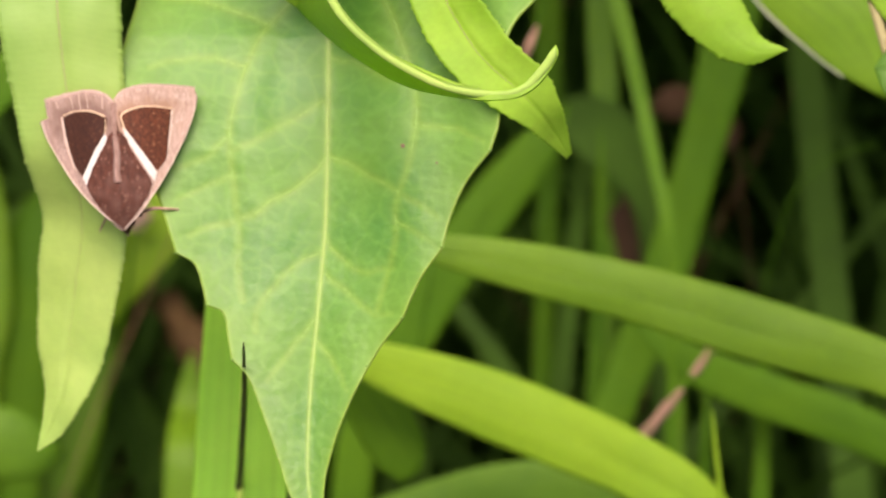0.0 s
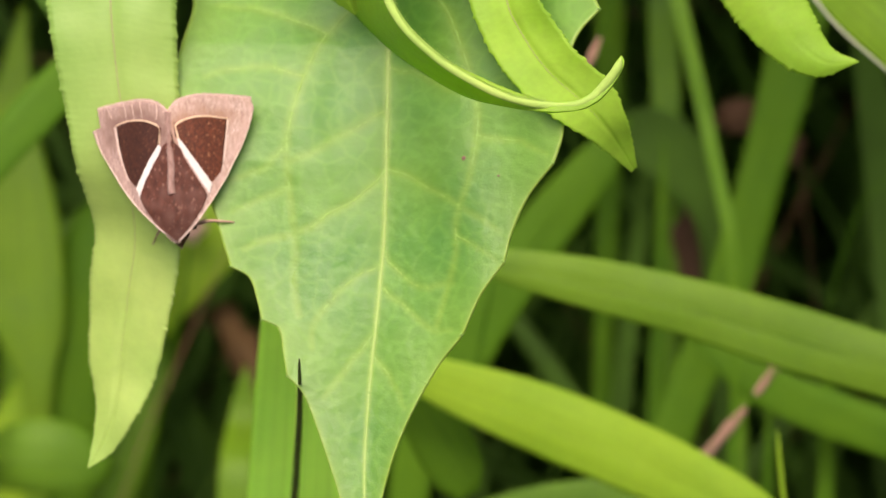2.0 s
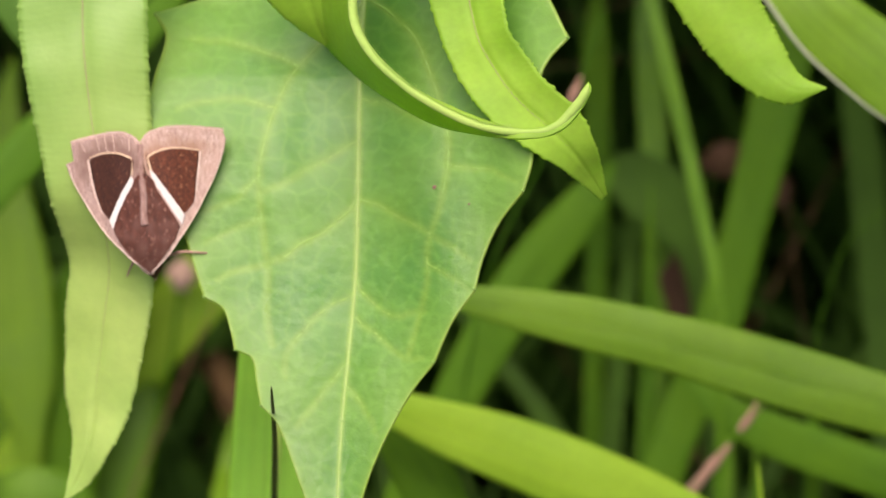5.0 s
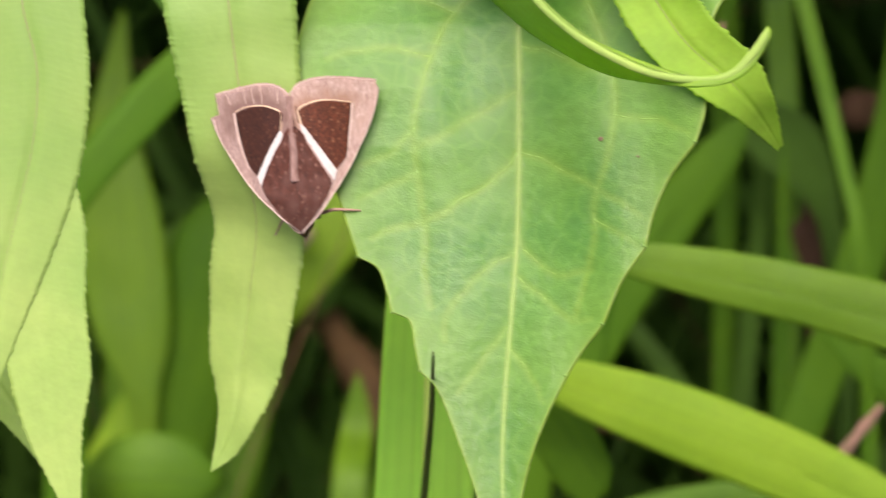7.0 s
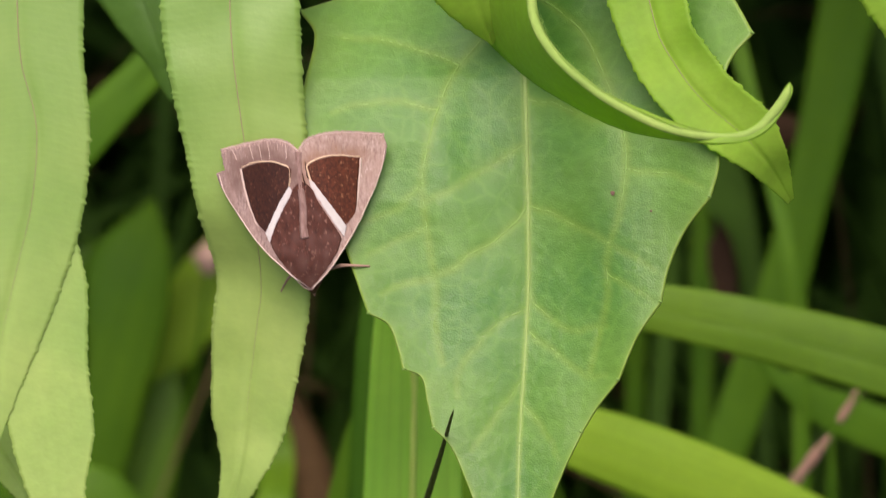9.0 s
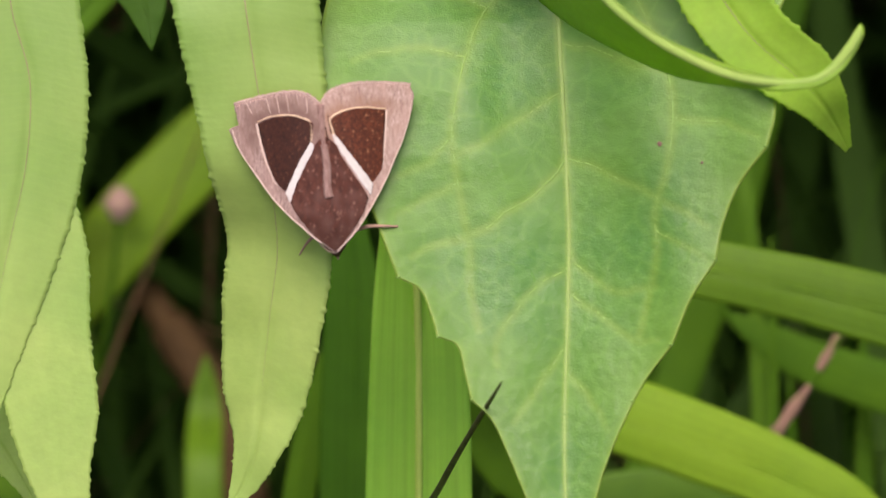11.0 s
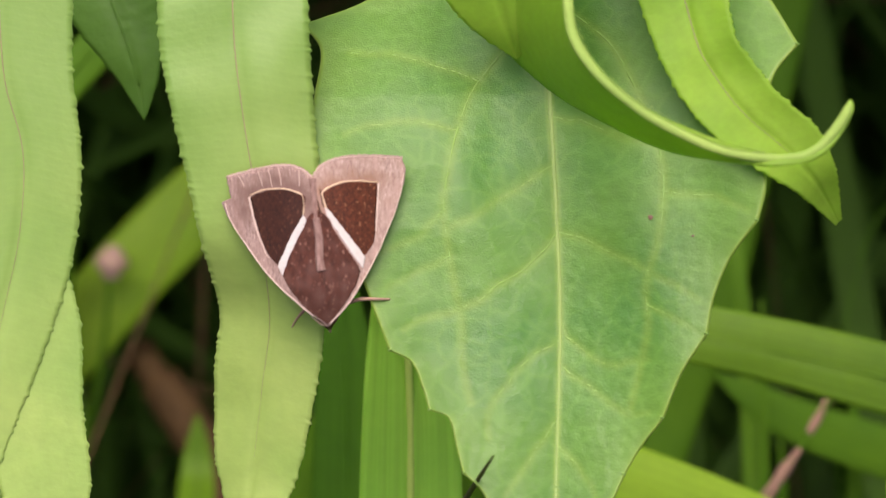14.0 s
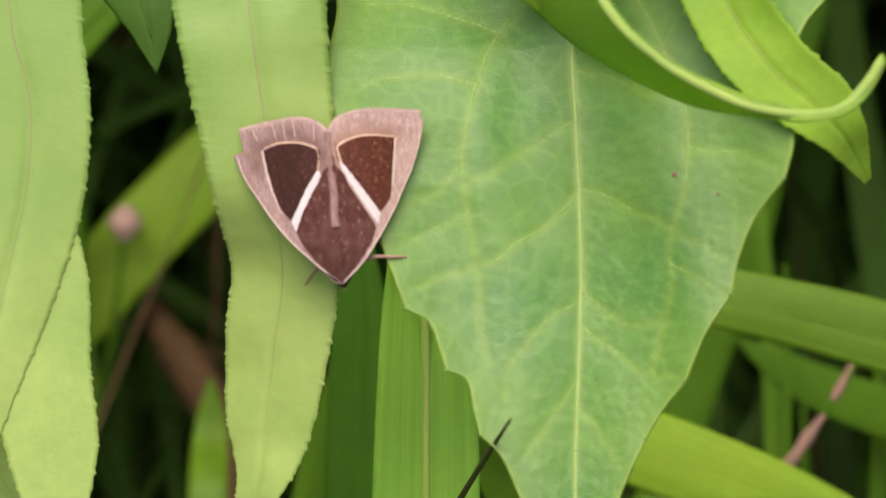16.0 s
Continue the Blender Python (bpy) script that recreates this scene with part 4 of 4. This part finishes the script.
    part("bud", tube([(-69.4, 4.9, -353), (-69.6, 3.0, -353), (-69.8, 0.6, -353.3), (-70, -2.0, -353.6)], 1.0, 1.2, 16, 10, ((0.5, 2.5, 0.34),)), PALE_PINK, k, "pale pink bud")


meadow()


def lobe(pts, faces, p, along, side, long, wide, bend):
    """One folded, pointed leaf of a mass, of ten faces."""
    base, up = len(pts), along.cross(side).normalized()
    for k in range(6):
        f = k / 5
        c = p + along * (long * f) - up * (bend * f * f)
        h = side * (wide * math.sin(math.pi * min(1, f * 0.9 + 0.08)) ** 0.8)
        pts += [tuple(c - h + up * wide * 0.15), tuple(c), tuple(c + h + up * wide * 0.15)]
        if k:
            a = base + 3 * (k - 1)
            faces += [(a, a + 1, a + 4, a + 3), (a + 1, a + 2, a + 5, a + 4)]


def mass(name, pts, faces, material, label, category):
    me = bpy.data.meshes.new(name)
    me.from_pydata(pts, [], faces)
    me.polygons.foreach_set("use_smooth", [True] * len(me.polygons))
    me.materials.append(material)
    tagged(new(name, me), label, category, kind="stuff")


def unseen_canopy():
    """Unseen foliage added overhead to keep the light off what lies below and behind."""
    rng = random.Random(9)
    pts, faces = [], []
    for k in range(7000):
        z = -rng.uniform(200, 1300)
        side = k > 4000
        x = rng.choice((-1, 1)) * (rng.uniform(420, 800) + 0.15 * -z) if side else rng.gauss(0, 420)
        top = 330 - 0.00045 * x * x
        low = 55 + 0.135 * -z + 10
        p = Vector((x, rng.uniform(earth(z) + 30, max(top, low)) if side or z < -1150 and rng.random() < 0.6 else low + rng.uniform(20, max(60, top - 60)) * rng.random() ** 0.7, z))
        a = Vector((rng.uniform(-1, 1), rng.uniform(-0.9, 0.3), rng.uniform(-0.4, 0.9))).normalized()
        s = a.cross(Vector((rng.uniform(-0.4, 0.4), 1, rng.uniform(-0.4, 0.4)))).normalized()
        long = rng.uniform(45, 95)
        if abs(x) < 300 and z > -1150 and p.y + a.y * long - 20 < 45 + 0.135 * -z:
            p.y += 60
        lobe(pts, faces, p, a, s, long, rng.uniform(9, 17), rng.uniform(0, 18))
    world_pts = [tuple(BASE @ (Vector(q) / 1000)) for q in pts]
    mass("overhanging_foliage", world_pts, faces, DARK_LEAF, "unseen dark green foliage added to shade the grass", "foliage")


unseen_canopy()


def blades(seed, count, close, heights, widths, leans):
    """Points and faces of many grass blades behind and beside the leaves."""
    rng = random.Random(seed)
    pts, faces, uv = [], [], []
    made = 0
    inv = BASE.inverted()
    while made < count:
        near = made < close
        bx, by = (rng.uniform(-0.75, 0.75), rng.uniform(0.05, 1.5)) if near else (rng.uniform(-1.8, 1.8), rng.uniform(-0.9, 3.0))
        tall = rng.uniform(*heights)
        lean, way = rng.uniform(*leans), rng.uniform(0, 2 * math.pi)
        w = rng.uniform(*widths)
        turn = rng.uniform(0, math.pi)
        line, ok = [], True
        for k in range(9):
            f = k / 8
            p = Vector((bx + math.cos(way) * lean * f * f * tall, by + math.sin(way) * lean * f * f * tall, tall * (f - 0.25 * lean * f**3)))
            q = inv @ p * 1000
            if q.z > -340 and abs(q.x) < 150 + max(0, -q.z) * 0.1 and q.y > -220 or q.z > -60 and abs(q.x) < 320:
                ok = False
            line.append(p)
        if not ok:
            continue
        side = Vector((math.cos(turn), math.sin(turn), 0))
        base = len(pts)
        for k, p in enumerate(line):
            h = side * w * (1 - (k / 8) ** 2.2)
            pts += [tuple(p - h), tuple(p + Vector((0, 0, -0.15)) * w), tuple(p + h)]
            if k:
                a = base + 3 * (k - 1)
                faces += [(a, a + 1, a + 4, a + 3), (a + 1, a + 2, a + 5, a + 4)]
        made += 1
    return pts, faces


# the grass mass, dimmed in its colour for shade, and dry stalks among it
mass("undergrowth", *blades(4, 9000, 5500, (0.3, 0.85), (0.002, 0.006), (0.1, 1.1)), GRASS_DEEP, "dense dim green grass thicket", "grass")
mass("dry_grass", *blades(11, 600, 540, (0.3, 0.8), (0.0006, 0.0017), (0.3, 1.6)), STRAW, "scattered thin dry straw-brown grass stalks", "grass")


# ---- the moth ----
MX, MY, MU = -14.1, 3.66, 2.906  # its middle in the plan; its drawing is in tenths of the wing unit


def moth_level(x, y):
    """The tent of the folded wings: a ridge along the back, falling to both sides and to the head."""
    v = (MY - y) / MU
    axis = MX + MU * (0.035 + 0.088 * v)
    d = np.abs(x - axis)
    return 1.1 - 0.36 * d**1.08 - 0.9 * np.clip(v - 1.6, 0, 2) ** 1.5 + 0.25 * np.exp(-((d - 3.5) / 2.2) ** 2)


def wing_shape(outline, lift=0.0, rows=60, cols=26, thick=0.12, ruffle=0.0):
    """Fills an outline, drawn round the moth's middle, with a sheet that follows the tent."""
    p = spline([(MX + MU * q[0], MY - MU * q[1], 0, *q[2:]) for q in [*outline, outline[0]]], 900)
    for q in p:
        q[:2] += 0.09 * np.array(noise.noise_vector((q[0] * 2.3, q[1] * 2.3, 1)))[:2]
    y = np.linspace(p[:, 1].max() - 0.02, p[:, 1].min() + 0.02, rows)
    grid = np.zeros((rows, cols, 3))
    a, b = p[:-1], p[1:]
    for i, yy in enumerate(y):
        hit = (a[:, 1] - yy) * (b[:, 1] - yy) <= 0
        f = (yy - a[hit, 1]) / (b[hit, 1] - a[hit, 1] + 1e-12)
        xs = a[hit, 0] + np.clip(f, 0, 1) * (b[hit, 0] - a[hit, 0])
        grid[i, :, 0] = np.linspace(xs.min(), xs.max(), cols)
        grid[i, :, 1] = yy
    grid[..., 2] = moth_level(grid[..., 0], grid[..., 1]) + lift
    if ruffle:
        grid[..., 2] += ruffle * np.sin(grid[..., 0] * 4.3 + grid[..., 1] * 1.2)
    return sheet(grid, grid[..., :2] / 30, thick)


def dusk_of(shape, patch, reach, rows=110, cols=50):
    """How dusky the wing is: strongest along its dark patch, fading outwards, and uneven."""
    line = spline([(MX + MU * x, MY - MU * y, 0) for x, y in patch], 160)
    p = np.asarray(shape[0])[:rows * cols]
    d = np.full(len(p), 1e9)
    for q in line:
        d = np.minimum(d, np.hypot(p[:, 0] - q[0], p[:, 1] - q[1]))
    rough = np.array([noise.noise((v[0] * 0.8, v[1] * 0.8, 2)) for v in p])
    return np.clip(0.75 * np.exp(-(d / reach) ** 2) + 0.3 * rough, 0, 0.85)


def bloom_of(shape, rows=70, cols=26):
    """Mauve scales over the dark wing base, denser towards the head."""
    p = np.asarray(shape[0])[:rows * cols]
    v = (MY - p[:, 1]) / MU
    rough = np.array([noise.noise((q[0] * 1.1, q[1] * 0.7, 6)) for q in p])
    return np.clip(0.42 * np.clip((v - 0.6) / 1.9, 0, 1) + 0.35 * rough, 0, 0.8)


def fringe(line, n, seed):
    """Fine scale-hairs along the hind margin of a wing."""
    rng = random.Random(seed)
    pts, faces = [], []
    for x, y, _ in spline([(x, y, 0) for x, y in line], n):
        px, py = MX + MU * x, MY - MU * y
        root = np.array((px + rng.uniform(-0.1, 0.1), py - rng.uniform(0.1, 0.9), 0))
        tip = root + (rng.uniform(-0.12, 0.12), rng.uniform(0.4, 0.75), 0)
        tip[1] = min(tip[1], py + rng.uniform(0.0, 0.16))
        for q, up in ((root, -0.14), (tip, 0.03)):
            q[2] = float(moth_level(q[0], q[1])) + up
        k, w = len(pts), rng.uniform(0.04, 0.075)
        pts += [tuple(root + (w, 0, 0)), tuple(root - (w, 0, 0)), tuple(root + (0, 0, 0.06)), tuple(tip + (w * 0.6, 0, 0)), tuple(tip - (w * 0.6, 0, 0)), tuple(tip + (0, 0, 0.03))]
        faces += [(k, k + 3, k + 5, k + 2), (k + 1, k + 2, k + 5, k + 4), (k, k + 1, k + 4, k + 3), (k + 3, k + 4, k + 5), (k, k + 2, k + 1)]
    return pts, faces, None


def on_wing(points, r0, r1, lift, n=40, sides=6):
    q = spline([(MX + MU * x, MY - MU * y, 0) for x, y in points], n)
    for v in q:
        v[:2] += 0.07 * np.array(noise.noise_vector((v[0] * 2.0, v[1] * 2.0, 1)))[:2]
    q[:, 2] = moth_level(q[:, 0], q[:, 1]) + lift
    return tube([tuple(v) for v in q[::3]] + [tuple(q[-1])], r0, r1, n, sides)


def moth():
    m = thing("moth", (MX, MY, -5.5), "brown and pink triangular moth with white-banded wings on fern", "moth")
    shape = wing_shape([(-0.17, -2.52, 1), (0.1, -2.9), (0.8, -3.18), (1.8, -3.26), (3.1, -3.2, 1), (3.26, -2.7), (3.0, -1.6), (2.55, -0.4), (1.9, 1.0), (1.1, 2.3), (0.3, 3.2, 1), (0.1, 1.5), (-0.03, -0.3)], 0, 110, 50, 0.14, 0.03)
    right = part("wing", shape, SCALE_PINK, m, "pale pinkish wing with a white diagonal band", dusk_of(shape, [(0.0, -1.2), (0.1, -1.9), (0.5, -2.15), (1.2, -2.35), (2.2, -2.3)], 1.1))
    shape = wing_shape([(-0.23, -2.46, 1), (-0.6, -2.76), (-1.2, -2.93), (-2.1, -2.85), (-3.52, -2.54, 1), (-3.46, -2.15), (-3.36, -1.7, 1), (-3.74, -1.57, 1), (-3.48, -0.95), (-2.78, 0.14), (-1.86, 1.36), (-0.88, 2.27), (-0.2, 2.8), (0.3, 3.2, 1), (0.1, 1.5), (-0.03, -0.3)], 0, 110, 50, 0.14, 0.03)
    left = part("wing", shape, SCALE_GREY, m, "pink wing greyed for shade, with a chipped tip", dusk_of(shape, [(-0.3, -0.9), (-0.35, -1.7), (-0.7, -1.95), (-1.4, -2.15), (-2.2, -2.05), (-2.8, -1.8), (-2.8, -1.2)], 1.5))
    part("upper_patch", wing_shape([(0.15, -1.84, 1), (0.5, -2.05), (1.2, -2.24), (2.2, -2.2, 1), (2.12, -1.0), (2.04, 0.0), (1.62, 0.62, 1), (1.3, 0.1), (0.7, -0.65), (0.34, -1.25, 1)], 0.07, 60, 26), SCALE_CHESTNUT, right, "chestnut brown patch")
    part("upper_patch", wing_shape([(-2.6, -1.72, 1), (-2.2, -1.9), (-1.4, -2.0), (-0.5, -1.72, 1), (-0.56, -1.0, 1), (-0.95, -0.45), (-1.3, 0.3), (-1.5, 0.93, 1), (-1.95, 0.42), (-2.25, -0.3), (-2.48, -1.1)], 0.07, 60, 26), SCALE_BROWN, left, "brown patch darkened for the shaded wing")
    shape = wing_shape([(-0.05, -1.2, 1), (0.25, -1.0), (0.6, -0.4), (1.1, 0.35), (1.55, 1.08, 1), (1.38, 1.6), (0.95, 2.3), (0.3, 3.1, 1), (0.1, 1.5), (-0.03, 0)], 0.06, 70, 26)
    part("lower_patch", shape, SCALE_DARK, right, "dark brown wing base dusted with mauve", bloom_of(shape))
    shape = wing_shape([(-0.12, -1.2, 1), (-0.5, -0.8), (-0.85, -0.1), (-1.15, 0.6), (-1.42, 1.22, 1), (-1.05, 1.85), (-0.5, 2.5), (0.3, 3.1, 1), (0.1, 1.5), (-0.03, 0)], 0.06, 70, 26)
    part("lower_patch", shape, SCALE_DARK, left, "dark brown wing base dusted with mauve", bloom_of(shape))
    part("white_band", wing_shape([(0.24, -1.3, 1), (0.46, -1.12), (0.88, -0.56), (1.34, 0.05), (1.72, 0.58, 1), (1.63, 1.0, 1), (1.17, 0.34), (0.74, -0.31), (0.33, -0.96)], 0.13, 60, 10), SCALE_WHITE, right, "white diagonal band")
    part("white_band", wing_shape([(-0.6, -1.02, 1), (-0.48, -0.8), (-0.83, -0.1), (-1.17, 0.63), (-1.4, 1.26, 1), (-1.57, 0.9, 1), (-1.34, 0.35), (-0.93, -0.45)], 0.13, 60, 10), SCALE_WHITE, left, "white diagonal band")
    part("cream_edge", on_wing([(0.3, -1.15), (0.14, -1.7), (0.16, -1.9), (0.5, -2.1), (1.15, -2.28), (2.2, -2.25)], 0.16, 0.1, -0.05), SCALE_CREAM, right, "cream line along the patch")
    part("cream_edge", on_wing([(2.24, -2.2), (2.17, -1.0), (2.08, 0.0), (2.03, 0.2)], 0.17, 0.07, -0.07), SCALE_PALE, right, "cream line along the patch")
    part("cream_edge", on_wing([(-0.58, -1.0), (-0.55, -1.6), (-0.62, -1.78), (-1.3, -2.02), (-1.7, -2.03), (-2.2, -1.97), (-2.6, -1.8)], 0.14, 0.09, -0.05), SCALE_CREAM, left, "cream line along the patch")
    part("cream_edge", on_wing([(-2.65, -1.74), (-2.53, -1.1), (-2.3, -0.28), (-2.0, 0.44), (-1.85, 0.6)], 0.17, 0.07, -0.07), SCALE_PALE, left, "cream line along the patch")
    part("wing_edge", on_wing([(3.2, -2.6), (2.98, -1.55), (2.52, -0.35), (1.88, 1.0), (1.08, 2.3), (0.36, 3.1)], 0.06, 0.11, -0.02, 60), SCALE_PALE, right, "pale front edge")
    part("wing_edge", on_wing([(-3.6, -1.5), (-3.42, -0.92), (-2.74, 0.14), (-1.83, 1.36), (-0.86, 2.27), (-0.24, 2.78)], 0.06, 0.11, -0.02, 60), SCALE_PALE, left, "pale front edge")
    part("hind_edge", on_wing([(-0.15, -2.5), (0.1, -2.86), (0.8, -3.14), (1.8, -3.22), (3.08, -3.17)], 0.05, 0.05, 0.02, 60), SCALE_PALE, right, "pale hind edge")
    part("hind_edge", on_wing([(-0.25, -2.46), (-0.6, -2.72), (-1.2, -2.89), (-2.1, -2.81), (-3.48, -2.52)], 0.05, 0.05, 0.02, 60), SCALE_PALE, left, "pale hind edge")
    for u in (-3.1, -2.7, -2.3, -1.9, -1.5, -1.1, -0.75):
        part("wing_vein", on_wing([(u, -2.5 - 0.3 * math.sin((u + 3.5) * 0.9)), (u * 0.95, -2.35), (u * 0.9 - 0.05, -2.1)], 0.04, 0.03, -0.01, 16), SCALE_PALE, left)
    for u in (0.6, 1.1, 1.6, 2.1, 2.6):
        part("wing_vein", on_wing([(u, -3.0), (u * 0.97, -2.75), (u * 0.94, -2.45)], 0.035, 0.03, -0.01, 16), SCALE_GREY, right)
    # thin dark tubes laid on as the shade in slits between the wings
    part("gap_shade", on_wing([(0.06, -2.0), (0.12, -1.6), (0.2, -1.3)], 0.05, 0.09, 0.02, 20), SCALE_BROWN, right)
    part("gap_shade", on_wing([(-0.04, -1.55), (0.02, -1.3), (0.08, -1.05)], 0.04, 0.1, 0.16, 20), SCALE_BROWN, right)
    part("fringe", fringe([(-0.17, -2.52), (0.1, -2.9), (0.8, -3.18), (1.8, -3.26), (3.1, -3.2)], 330, 5), SCALE_FRINGE, right, "fine scaly fringe of the wing")
    part("fringe", fringe([(-0.23, -2.46), (-0.6, -2.76), (-1.2, -2.93), (-2.1, -2.85), (-3.52, -2.54)], 330, 6), SCALE_FRINGE, left, "fine greyish fringe of the wing")
    part("wing_fold", on_wing([(-0.2, -2.4), (-0.14, -1.4), (-0.09, -0.85)], 0.5, 0.4, -0.3), SCALE_CREST, m, "pinkish fold where the wings meet")
    part("crest", on_wing([(-0.08, -0.9), (0.0, -0.3), (0.03, 0.4), (0.07, 0.9), (0.1, 1.08)], 0.46, 0.56, -0.2), SCALE_CREST, m, "pale crest along the back")
    part("body", tube([(MX - 0.4, MY + 5.5, -2.3), (MX, MY + 2, -2.6), (MX + 0.3, MY - 3, -3.0), (MX + 0.7, MY - 7.5, -3.4)], 1.2, 1.7, 30, 12, ((0.7, 1.3, 0.25),)), SCALE_DARK, m, "stout brown body")
    head = part("head", tube([(MX + 0.7, MY - 7.6, -2.3), (MX + 0.8, MY - 8.7, -2.6), (MX + 0.9, MY - 9.4, -3.2)], 1.2, 0.35, 16, 12, ((0.35, 0.35, 0.3),)), SCALE_DARK, m, "small brown head")
    part("palp", tube([(MX + 0.9, MY - 9.0, -2.9), (MX + 1.0, MY - 9.9, -3.4)], 0.28, 0.1, 8, 6), LEG, head)
    part("collar", tube([(MX - 0.9, MY - 8.2, -2.2), (MX + 0.1, MY - 9.0, -1.7), (MX + 0.9, MY - 9.1, -1.7), (MX + 1.7, MY - 8.2, -2.3)], 0.1, 0.1, 16, 6), SCALE_CREAM, head, "pale collar line")
    part("leg", tube([(MX + 2.2, MY - 6.6, -4.0), (MX + 3.2, MY - 6.6, -2.6), (MX + 4.4, MY - 6.3, -1.6), (MX + 6.2, MY - 6.3, -1.6), (MX + 7.6, MY - 6.35, -2.3)], 0.3, 0.12, 30, 6), LEG, m, "thin brown leg reaching out")
    part("leg", tube([(MX - 0.8, MY - 6.6, -3.6), (MX - 2.0, MY - 7.6, -4.2), (MX - 2.9, MY - 8.6, -6.2), (MX - 3.4, MY - 9.4, -7.2)], 0.22, 0.08, 30, 6), LEG, m, "thin brown leg")


moth()


def motions():
    """The moth sits still; every plant stands still."""
    return None


motions()
